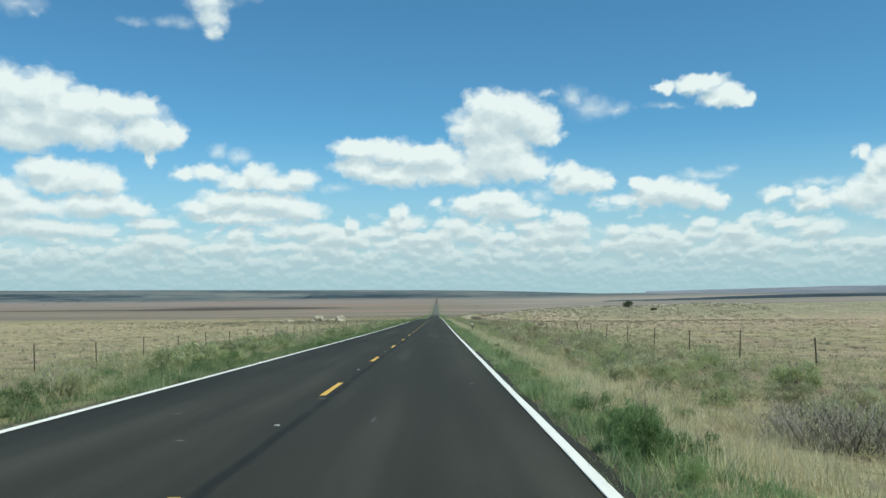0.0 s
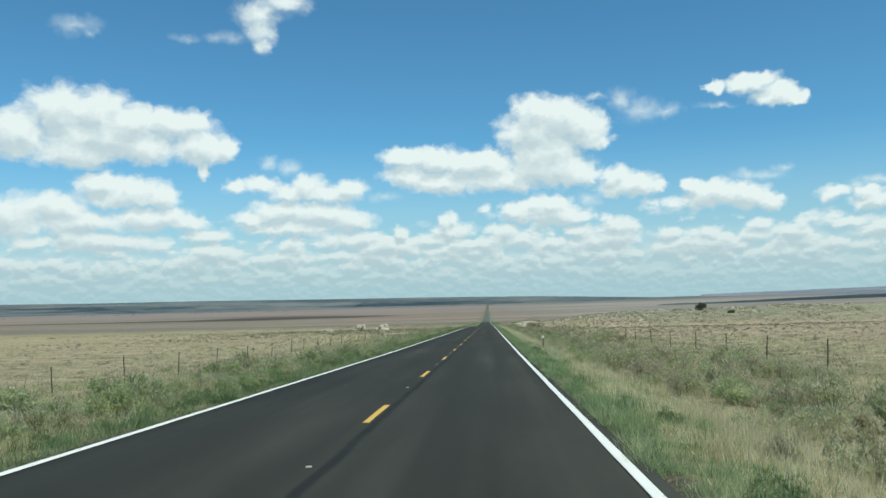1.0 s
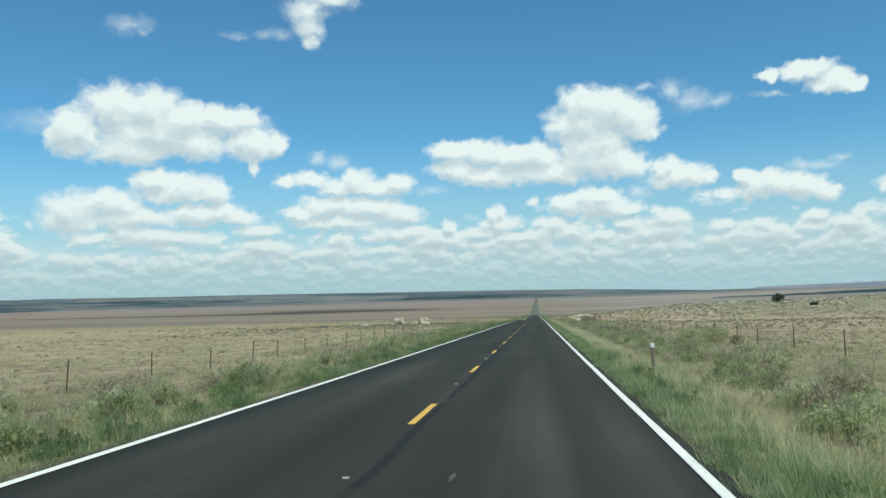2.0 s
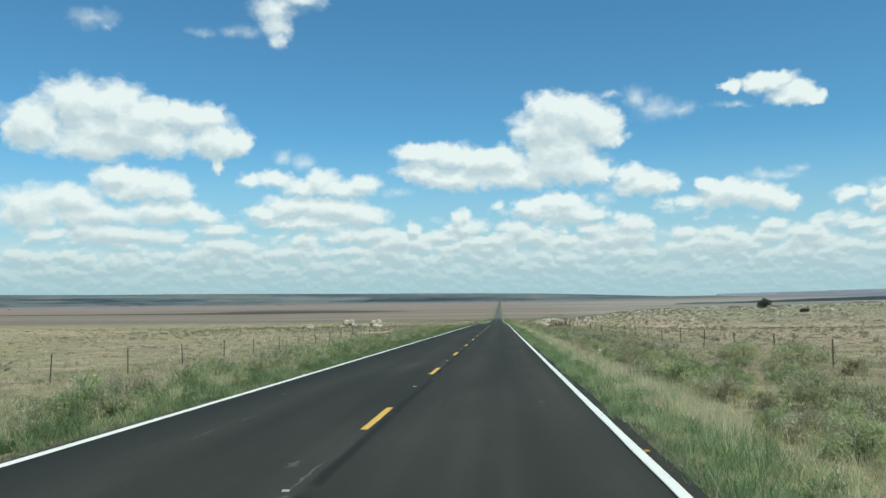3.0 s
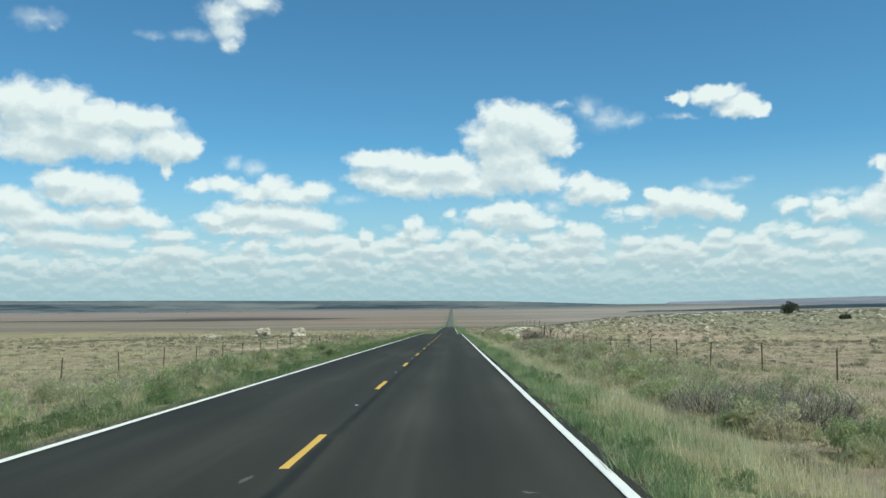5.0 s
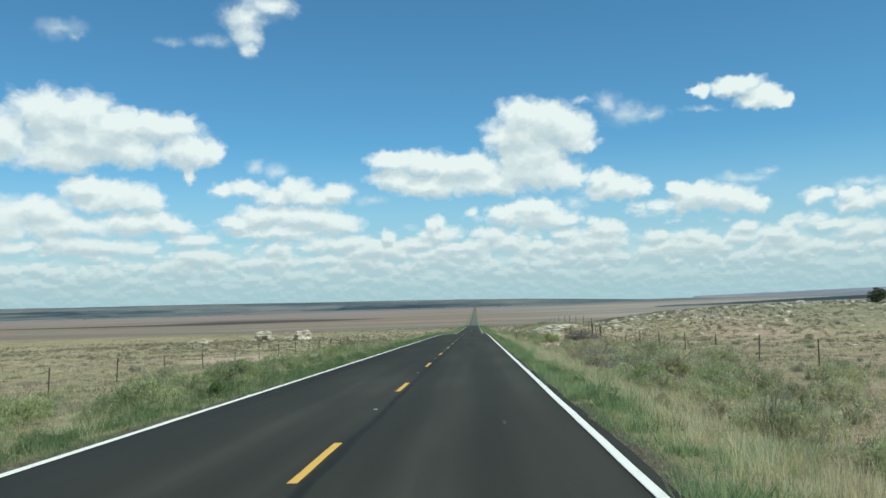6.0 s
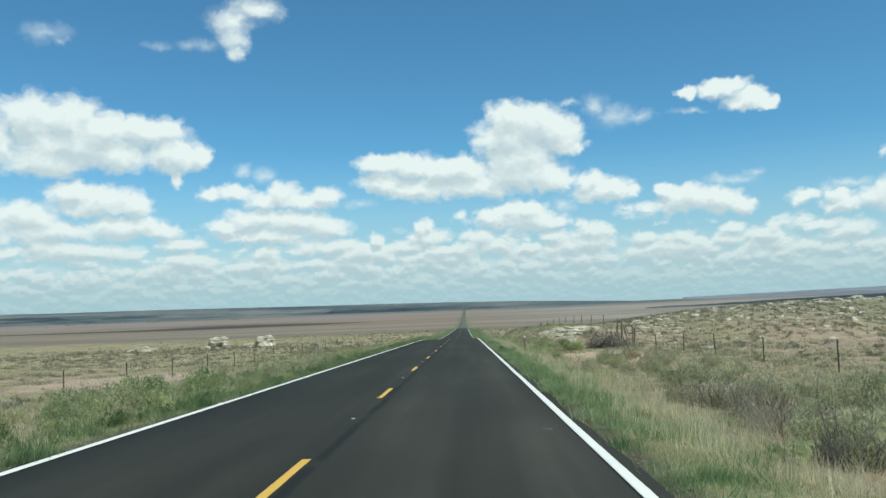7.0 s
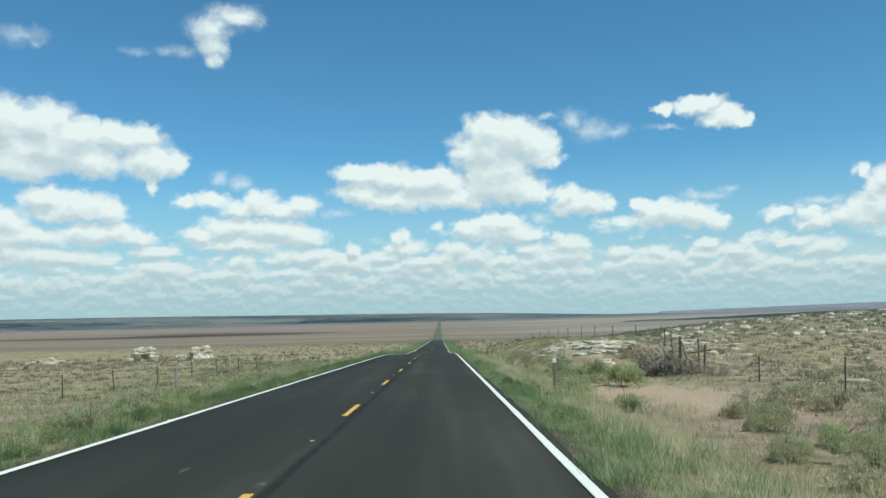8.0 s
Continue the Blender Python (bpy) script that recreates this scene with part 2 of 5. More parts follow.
def plant(name, dark, mid, light, through_light=0.25, patch=0.9):
    """Leaves or blades: each its own tone, drifting from patch to patch."""
    m, nt, b = material(name, 0.75, 0.15)
    g = nt.nodes.new("ShaderNodeNewGeometry")
    drift = fbm(nt, g.outputs["Position"], patch, 3.0)
    fac = maths(nt, "ADD", maths(nt, "MULTIPLY", g.outputs["Random Per Island"], 0.6), maths(nt, "MULTIPLY_ADD", drift, 2.2, -0.9))
    col = colour_steps(nt, fac, (0.0, dark), (0.5, mid), (1.0, light))
    nt.links.new(col, b.inputs["Base Color"])
    t = put(nt, "ShaderNodeBsdfTranslucent", ("Color", col))
    mix = put(nt, "ShaderNodeMixShader", (0, through_light), (1, b.outputs[0]), (2, t.outputs[0]))
    nt.links.new(mix.outputs[0], nt.nodes["Material Output"].inputs[0])
    return m


def rough_solid(name, dark, light, scale=3.0, rough=0.9, bump=0.4, grain=30.0, spec=0.2):
    m, nt, b = material(name, rough, spec)
    p = nt.nodes.new("ShaderNodeTexCoord").outputs["Object"]
    a = fbm(nt, p, scale, 5.0)
    f = fbm(nt, p, grain, 4.0, 0.65)
    col = colour_steps(nt, maths(nt, "ADD", maths(nt, "MULTIPLY", a, 0.65), maths(nt, "MULTIPLY", f, 0.35)), (0.32, dark), (0.68, light))
    nt.links.new(col, b.inputs["Base Color"])
    bumped(nt, b, f, bump, 0.02)
    return m


def asphalt_material():
    m, nt, b = material("asphalt", 0.78, 0.13)
    p = where(nt)
    along = vmath(nt, "MULTIPLY", p, (1.0, 0.02, 0.0))
    streak = fbm(nt, along, 1.1, 3.0, 0.55)
    cloudy = fbm(nt, vmath(nt, "MULTIPLY", p, (1.0, 0.25, 0.0)), 0.35, 4.0)
    grain = fbm(nt, p, 70.0, 3.0, 0.7)
    stone = put(nt, "ShaderNodeTexVoronoi", ("Vector", p), ("Scale", 55.0)).outputs["Distance"]
    fac = maths(nt, "ADD", maths(nt, "MULTIPLY", streak, 0.5), maths(nt, "MULTIPLY_ADD", grain, 0.3, maths(nt, "MULTIPLY", cloudy, 0.35)))
    col = colour_steps(nt, fac, (0.36, (0.0175, 0.0170, 0.0130)), (0.58, (0.0300, 0.0293, 0.0228)), (0.82, (0.066, 0.064, 0.051)))
    # the seam of the two lanes, sealed with darker tar
    s = nt.nodes.new("ShaderNodeSeparateXYZ")
    nt.links.new(p, s.inputs[0])
    wobble = maths(nt, "MULTIPLY_ADD", fbm(nt, vmath(nt, "MULTIPLY", p, (0, 1, 0)), 0.25, 5.0, 0.7), 0.24, 0.06)
    off = maths(nt, "ABSOLUTE", maths(nt, "SUBTRACT", s.outputs[0], wobble))
    seam = ramp01(nt, off, 0.03, 0.12, 0.7, 0.0)
    col = mixed(nt, maths(nt, "MULTIPLY", seam, ramp01(nt, fbm(nt, p, 0.8, 3.0), 0.25, 0.5)), col, (0.0085, 0.0095, 0.010))
    scuff = fbm(nt, vmath(nt, "MULTIPLY", p, (1.0, 0.5, 0.0)), 2.6, 5.0, 0.7)
    col = mixed(nt, ramp01(nt, scuff, 0.66, 0.78, 0.0, 0.5), col, (0.10, 0.10, 0.095))
    spot = put(nt, "ShaderNodeTexVoronoi", ("Vector", vmath(nt, "ADD", p, vmath(nt, "MULTIPLY", fbm(nt, p, 6.0, 3.0, 0.6, "Color"), (0.3, 0.3, 0)))), ("Scale", 0.55)).outputs["Distance"]
    col = mixed(nt, ramp01(nt, spot, 0.05, 0.025, 0.0, 0.65), col, (0.15, 0.15, 0.14))
    # asphalt lightened past the brow, distance haze put into its colour
    col = mixed(nt, ramp01(nt, s.outputs[1], 420, 700), col, (0.034, 0.038, 0.032))
    col = mixed(nt, ramp01(nt, s.outputs[1], 740, 1000), col, (0.105, 0.110, 0.090))
    nt.links.new(col, b.inputs["Base Color"])
    bumped(nt, b, stone, 0.35, 0.008)
    return m


def paint_material(name, col, worn):
    m, nt, b = material(name, 0.6, 0.3)
    p = where(nt)
    f = fbm(nt, p, 22.0, 5.0, 0.7)
    w = fbm(nt, p, 2.0, 3.0)
    tone = mixed(nt, w, col, tuple(c * 0.86 for c in col))
    chip = ramp01(nt, maths(nt, "ADD", f, maths(nt, "MULTIPLY", w, 0.25)), 0.76, 0.84)
    nt.links.new(mixed(nt, chip, tone, worn), b.inputs["Base Color"])
    bumped(nt, b, f, 0.3, 0.003)
    return m


def ground_material():
    m, nt, b = material("grassland_soil", 0.97, 0.05)
    p = where(nt)
    s = nt.nodes.new("ShaderNodeSeparateXYZ")
    nt.links.new(p, s.inputs[0])
    x, y = s.outputs[0], s.outputs[1]
    patch = fbm(nt, vmath(nt, "MULTIPLY", p, (1, 0.6, 0)), 0.09, 4.0, 0.6)
    tuft = fbm(nt, p, 1.1, 5.0, 0.65)
    fine = fbm(nt, p, 9.0, 5.0, 0.7)
    speck = put(nt, "ShaderNodeTexVoronoi", ("Vector", p), ("Scale", 0.55), ("Randomness", 1.0)).outputs["Distance"]
    soil = mixed(nt, fine, (0.28, 0.205, 0.15), (0.42, 0.32, 0.235))
    tufty = ramp01(nt, tuft, 0.40, 0.62)
    fine = ramp01(nt, fine, 0.33, 0.67)
    straw = mixed(nt, fine, (0.262, 0.232, 0.128), (0.452, 0.405, 0.242))
    bare = maths(nt, "MULTIPLY", maths(nt, "MULTIPLY", ramp01(nt, y, 95, 160), ramp01(nt, y, 300, 262)), ramp01(nt, x, 2, 12, 0.15, 0.8))
    soil = mixed(nt, bare, soil, mixed(nt, fine, (0.36, 0.265, 0.195), (0.50, 0.385, 0.295)))
    near = mixed(nt, ramp01(nt, maths(nt, "ADD", maths(nt, "MULTIPLY", bare, -0.10), maths(nt, "ADD", maths(nt, "MULTIPLY", patch, 0.6), maths(nt, "MULTIPLY", tuft, 0.5))), 0.44, 0.58), soil, straw)
    litter = ramp01(nt, fbm(nt, p, 3.2, 4.0, 0.7), 0.50, 0.62, 0.0, 0.4)
    near = mixed(nt, litter, near, (0.15, 0.13, 0.08))
    near = mixed(nt, maths(nt, "MULTIPLY", maths(nt, "SUBTRACT", 1.0, tufty), 0.4), near, (0.135, 0.125, 0.08))
    near = mixed(nt, ramp01(nt, maths(nt, "ADD", speck, maths(nt, "MULTIPLY", fine, 0.35)), 0.42, 0.26, 0.0, 0.4), near, (0.115, 0.11, 0.07))
    # the wide plain: straw flats, red earth and darker long belts
    belt = fbm(nt, vmath(nt, "MULTIPLY", p, (0.0011, 0.0055, 0.0)), 1.0, 5.0, 0.6)
    belt2 = fbm(nt, vmath(nt, "ADD", vmath(nt, "MULTIPLY", p, (0.0016, 0.009, 0.0)), (7.3, 2.1, 0)), 1.0, 5.0, 0.6)
    plain = mixed(nt, ramp01(nt, fbm(nt, vmath(nt, "MULTIPLY", p, (0.035, 0.06, 0)), 1.0, 6.0, 0.75), 0.38, 0.62), (0.145, 0.13, 0.08), (0.31, 0.27, 0.165))
    # straw gives way to mauve-brown, then to reddish and hazed grey-pink earth
    ragged = maths(nt, "ADD", y, maths(nt, "MULTIPLY_ADD", belt, 700.0, -350.0))
    plain = mixed(nt, ramp01(nt, ragged, 560, 900, 0.0, 0.9), plain, mixed(nt, ramp01(nt, belt2, 0.42, 0.60), (0.158, 0.132, 0.116), (0.215, 0.187, 0.142)))
    plain = mixed(nt, maths(nt, "MULTIPLY", ramp01(nt, y, 1000, 1400), ramp01(nt, belt, 0.47, 0.58, 0.0, 0.7)), plain, (0.250, 0.172, 0.142))
    # lilac distance haze put into the colour of the far earth
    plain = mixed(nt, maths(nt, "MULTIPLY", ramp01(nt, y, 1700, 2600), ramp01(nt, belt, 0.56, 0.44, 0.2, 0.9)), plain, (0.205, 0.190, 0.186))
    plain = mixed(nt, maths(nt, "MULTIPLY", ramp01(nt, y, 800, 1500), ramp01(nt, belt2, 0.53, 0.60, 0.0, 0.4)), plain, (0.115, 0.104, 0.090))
    east = maths(nt, "MULTIPLY", ramp01(nt, x, -60, 260), ramp01(nt, ragged, 500, 1000, 0.0, 0.8))
    plain = mixed(nt, east, plain, mixed(nt, ramp01(nt, belt, 0.42, 0.60), (0.180, 0.168, 0.140), (0.262, 0.236, 0.205)))
    # cloud shadows, painted as dark ellipses into the plain's colour
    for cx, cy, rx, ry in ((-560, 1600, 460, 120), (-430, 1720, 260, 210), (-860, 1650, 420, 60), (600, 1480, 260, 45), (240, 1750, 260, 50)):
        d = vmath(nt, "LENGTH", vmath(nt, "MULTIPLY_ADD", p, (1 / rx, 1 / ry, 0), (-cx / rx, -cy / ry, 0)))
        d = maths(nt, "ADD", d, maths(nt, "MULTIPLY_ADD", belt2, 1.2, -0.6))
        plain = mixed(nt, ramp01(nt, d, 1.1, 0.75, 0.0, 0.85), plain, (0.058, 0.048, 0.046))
    # farthest wooded belts, blue-grey haze mixed into their colour
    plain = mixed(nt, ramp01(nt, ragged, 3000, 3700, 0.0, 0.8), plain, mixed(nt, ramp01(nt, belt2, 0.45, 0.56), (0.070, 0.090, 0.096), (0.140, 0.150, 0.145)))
    # low ledges and washes: pale soil between rows of dark tufts
    ledge = fbm(nt, vmath(nt, "MULTIPLY", p, (0.10, 0.42, 0.0)), 1.0, 5.0, 0.65)
    apart = ramp01(nt, maths(nt, "ABSOLUTE", x), 10, 17)
    near = mixed(nt, maths(nt, "MULTIPLY", apart, ramp01(nt, ledge, 0.53, 0.60, 0.0, 0.55)), near, (0.47, 0.37, 0.265))
    near = mixed(nt, maths(nt, "MULTIPLY", apart, ramp01(nt, ledge, 0.46, 0.39, 0.0, 0.38)), near, (0.17, 0.15, 0.095))
    rise = maths(nt, "MULTIPLY", maths(nt, "MULTIPLY", ramp01(nt, maths(nt, "MULTIPLY_ADD", tuft, 20.0, y), 276, 298), ramp01(nt, y, 350, 318)), ramp01(nt, x, 12, 24, 0.0, 0.55))
    near = mixed(nt, rise, near, mixed(nt, tufty, (0.125, 0.145, 0.105), (0.235, 0.245, 0.18)))
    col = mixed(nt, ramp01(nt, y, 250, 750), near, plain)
    # greener verge along the road
    verge = maths(nt, "ADD", maths(nt, "ABSOLUTE", x), maths(nt, "MULTIPLY", tuft, 3.0))
    col = mixed(nt, maths(nt, "MULTIPLY", ramp01(nt, verge, 9.0, 5.5, 0.0, 0.8), ramp01(nt, y, 640, 420)), col, (0.245, 0.235, 0.125))
    # brush along the far road
    far_rim = maths(nt, "MULTIPLY", ramp01(nt, maths(nt, "ADD", maths(nt, "ABSOLUTE", x), maths(nt, "MULTIPLY", patch, 8.0)), 17.0, 9.0, 0.0, 0.75), maths(nt, "MULTIPLY", ramp01(nt, y, 380, 560), ramp01(nt, y, 2300, 1500)))
    col = mixed(nt, far_rim, col, mixed(nt, tufty, (0.11, 0.125, 0.085), (0.20, 0.205, 0.135)))
    # trampled sand before the brace, pale bedrock on the knoll behind it
    for cx, cy, rx, ry, lo, hi in ((10.4, 236.0, 3.3, 8.5, (0.40, 0.29, 0.20), (0.55, 0.43, 0.32)), (-18.0, 231.0, 5.5, 9.0, (0.40, 0.29, 0.22), (0.54, 0.42, 0.33)),
                                   (11.7, 261.0, 2.1, 5.0, (0.30, 0.26, 0.18), (0.52, 0.46, 0.34)), (7.8, 122.0, 1.35, 8.0, (0.33, 0.245, 0.175), (0.46, 0.35, 0.255))):
        d = vmath(nt, "LENGTH", vmath(nt, "MULTIPLY_ADD", p, (1 / rx, 1 / ry, 0), (-cx / rx, -cy / ry, 0)))
        d = maths(nt, "ADD", d, maths(nt, "MULTIPLY_ADD", tuft, 1.8, -0.9))
        col = mixed(nt, ramp01(nt, d, 1.15, 0.75, 0.0, 0.9), col, mixed(nt, fine, lo, hi))
    # sandy rim along the asphalt
    col = mixed(nt, ramp01(nt, maths(nt, "ABSOLUTE", x), 4.4, 4.1, 0.0, 0.8), col, mixed(nt, fine, (0.05, 0.047, 0.04), (0.17, 0.15, 0.115)))
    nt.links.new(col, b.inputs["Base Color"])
    bumped(nt, b, maths(nt, "ADD", fine, maths(nt, "MULTIPLY", tuft, 1.5)), 0.8, 0.06)
    return m


ASPHALT = asphalt_material()
WHITE_PAINT = paint_material("white_road_paint", (0.72, 0.71, 0.66), (0.34, 0.33, 0.31))
YELLOW_PAINT = paint_material("yellow_road_paint", (0.60, 0.37, 0.065), (0.32, 0.20, 0.05))
SCUFF = rough_solid("scraped_tar", (0.040, 0.041, 0.038), (0.115, 0.115, 0.108), 8.0, 0.9, 0.2, 60.0)
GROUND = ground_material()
GREEN_GRASS = plant("green_grass", (0.12, 0.19, 0.08), (0.275, 0.365, 0.172), (0.55, 0.565, 0.33), 0.6, 1.3)
WEED_GRASS = plant("rank_grass", (0.085, 0.15, 0.062), (0.20, 0.275, 0.125), (0.44, 0.46, 0.26), 0.55, 1.3)
WEED_LEAF = plant("weed_leaf", (0.085, 0.135, 0.055), (0.175, 0.245, 0.11), (0.33, 0.37, 0.20), 0.5)
DRY_GRASS = plant("dry_grass", (0.38, 0.32, 0.18), (0.61, 0.54, 0.33), (0.77, 0.71, 0.49), 0.57, 1.3)
PALE_STRAW = plant("pale_straw", (0.46, 0.40, 0.24), (0.70, 0.63, 0.40), (0.82, 0.76, 0.53), 0.5, 1.3)
MIX_GRASS = plant("mixed_grass", (0.15, 0.185, 0.09), (0.30, 0.325, 0.17), (0.50, 0.48, 0.29), 0.55)
SAGE_LEAF = plant("sage_leaf", (0.26, 0.27, 0.155), (0.45, 0.455, 0.27), (0.62, 0.60, 0.39), 0.6)
GREEN_LEAF = plant("shrub_leaf", (0.21, 0.25, 0.12), (0.38, 0.43, 0.225), (0.56, 0.58, 0.33), 0.6)
DRY_LEAF = plant("dry_leaf", (0.25, 0.225, 0.135), (0.43, 0.395, 0.255), (0.61, 0.565, 0.395), 0.5)
RICH_LEAF = plant("rich_leaf", (0.11, 0.175, 0.068), (0.235, 0.335, 0.14), (0.40, 0.48, 0.235), 0.55)
DULL_LEAF = plant("dull_leaf", (0.16, 0.16, 0.11), (0.275, 0.265, 0.185), (0.42, 0.39, 0.28), 0.45)
DEAD_TWIG = plant("dead_twig", (0.105, 0.094, 0.075), (0.205, 0.188, 0.152), (0.36, 0.33, 0.27), 0.05)
GREY_TWIG = plant("grey_twig", (0.085, 0.080, 0.070), (0.18, 0.168, 0.148), (0.36, 0.34, 0.30), 0.05)
JUNIPER_LEAF = plant("juniper_leaf", (0.05, 0.062, 0.04), (0.085, 0.10, 0.065), (0.13, 0.145, 0.095), 0.3)
SCRUB_LEAF = plant("scrub_leaf", (0.115, 0.118, 0.080), (0.195, 0.188, 0.128), (0.35, 0.315, 0.22), 0.3, 0.08)
BARK = rough_solid("bark", (0.10, 0.08, 0.06), (0.24, 0.20, 0.16))
LIMESTONE = rough_solid("pale_limestone", (0.27, 0.235, 0.175), (0.62, 0.57, 0.465), 1.1, 0.92, 0.8, 9.0)
RUSTY_STEEL = rough_solid("rusty_steel", (0.045, 0.034, 0.028), (0.11, 0.08, 0.06), 6.0, 0.75, 0.2, 40.0, 0.3)
WEATHERED_WOOD = rough_solid("weathered_wood", (0.10, 0.08, 0.065), (0.24, 0.20, 0.165), 4.0, 0.9, 0.4, 45.0)
DARK_BRUSH = rough_solid("rotted_brush", (0.055, 0.053, 0.05), (0.19, 0.185, 0.175), 3.0, 0.95, 0.6, 14.0)
WIRE = rough_solid("galvanised_wire", (0.12, 0.11, 0.10), (0.24, 0.23, 0.22), 5.0, 0.5, 0.1, 60.0, 0.4)
WHITE_PLASTIC = rough_solid("white_plastic", (0.66, 0.66, 0.63), (0.82, 0.82, 0.79), 9.0, 0.5, 0.1, 50.0, 0.4)
ORANGE_PLASTIC = rough_solid("amber_plastic", (0.34, 0.19, 0.03), (0.55, 0.32, 0.05), 9.0, 0.5, 0.1, 50.0, 0.4)
YELLOW_PLASTIC = rough_solid("faded_plastic", (0.30, 0.295, 0.26), (0.48, 0.47, 0.42), 9.0, 0.5, 0.1, 50.0, 0.4)
GREY_PLASTIC = rough_solid("grey_plastic", (0.20, 0.20, 0.19), (0.33, 0.33, 0.31), 9.0, 0.6, 0.1, 50.0, 0.3)


def far_slope(name, dark, mid, light):
    """Far slopes: level belts of woods, rock and paler open ground, haze in their colours."""
    m, nt, b = material(name, 0.97, 0.05)
    p = where(nt)
    wide = fbm(nt, vmath(nt, "MULTIPLY", p, (0.0016, 0.0016, 0.06)), 1.0, 4.0, 0.6)
    close = fbm(nt, vmath(nt, "MULTIPLY", p, (0.012, 0.012, 0.2)), 1.0, 4.0, 0.65)
    fac = maths(nt, "ADD", maths(nt, "MULTIPLY", wide, 0.7), maths(nt, "MULTIPLY", close, 0.3))
    col = colour_steps(nt, fac, (0.36, dark), (0.49, mid), (0.60, light))
    nt.links.new(col, b.inputs["Base Color"])
    return m


# the blue of the distant air is put into these base colours
HAZY_RIDGE = far_slope("hazy_wooded_slope", (0.042, 0.062, 0.076), (0.085, 0.105, 0.112), (0.150, 0.155, 0.148))
HAZY_WOODS = far_slope("hazy_far_woods", (0.028, 0.043, 0.055), (0.050, 0.068, 0.079), (0.110, 0.122, 0.124))
HAZY_MESA = far_slope("hazy_mesa_rock", (0.105, 0.124, 0.150), (0.150, 0.165, 0.195), (0.205, 0.212, 0.240))


# ---- building helpers ----
def mesh_object(name, verts, faces, mat, parent=None, label="", smooth=False):
    me = bpy.data.meshes.new(name)
    me.from_pydata([tuple(v) for v in verts], [], [tuple(f) for f in faces])
    if mat:
        me.materials.append(mat)
    if smooth:
        me.polygons.foreach_set("use_smooth", [True] * len(me.polygons))
    me.update()
    ob = new(name, me)
    ob.parent = parent
    if label:
        tagged(ob, label)
    return ob


def part(name, bm, mat, parent, label="", smooth=False):
    me = bpy.data.meshes.new(name)
    bm.to_mesh(me)
    bm.free()
    me.materials.append(mat)
    if smooth:
        me.polygons.foreach_set("use_smooth", [True] * len(me.polygons))
    ob = new(name, me)
    ob.parent = parent
    if label:
        tagged(ob, label)
    return ob


def tri_mesh(name, verts, tris, mat, parent=None):
    """A mesh from arrays of corners (n, 3) and triangles (m, 3)."""
    me = bpy.data.meshes.new(name)
    me.vertices.add(len(verts))
    me.vertices.foreach_set("co", np.asarray(verts, np.float32).ravel())
    me.loops.add(len(tris) * 3)
    me.loops.foreach_set("vertex_index", np.asarray(tris, np.int32).ravel())
    me.polygons.add(len(tris))
    me.polygons.foreach_set("loop_start", np.arange(0, len(tris) * 3, 3, dtype=np.int32))
    me.materials.append(mat)
    me.update(calc_edges=True)
    me.validate()
    ob = new(name, me)
    ob.parent = parent
    return ob


# ---- the lie of the land ----
ROAD_Y = np.array([-400, 60, 71, 83, 95, 250, 280, 296, 330, 357, 388, 450, 512, 598, 706, 735, 863, 1000, 1500, 2200, 3000, 3800, 5200], float)
ROAD_Z = np.array([12.277, -1.615, -1.943, -2.291, -2.628, -250 * GRADE, -280 * GRADE, -8.24, -9.80, -10.95, -11.90, -13.45, -14.95, -17.0, -19.5, -20.2, -23.9, -26.4, -30.5, -32.5, -33.0, -33.5, -36.0])


def smoothstep(a, b, v):
    t = np.clip((v - a) / (b - a), 0, 1)
    return t * t * (3 - 2 * t)


def road_z(y):
    y = np.asarray(y, float)
    z = (np.interp(y - 4, ROAD_Y, ROAD_Z) + 2 * np.interp(y, ROAD_Y, ROAD_Z) + np.interp(y + 4, ROAD_Y, ROAD_Z)) / 4
    # far off the road dips and rises
    return z - smoothstep(740, 1000, y) * 1.6 * np.sin((y - 740) / 75.0)


def wave(x, y):
    """Gentle unevenness, about -1 to 1."""
    return (np.sin(0.83 * x + 1.7 * np.sin(0.31 * y)) * np.sin(0.61 * y + 1.1 * np.sin(0.47 * x)) * 0.6
            + np.sin(2.3 * x + 0.9 * np.sin(1.3 * y)) * np.sin(1.9 * y + 1.3) * 0.4)


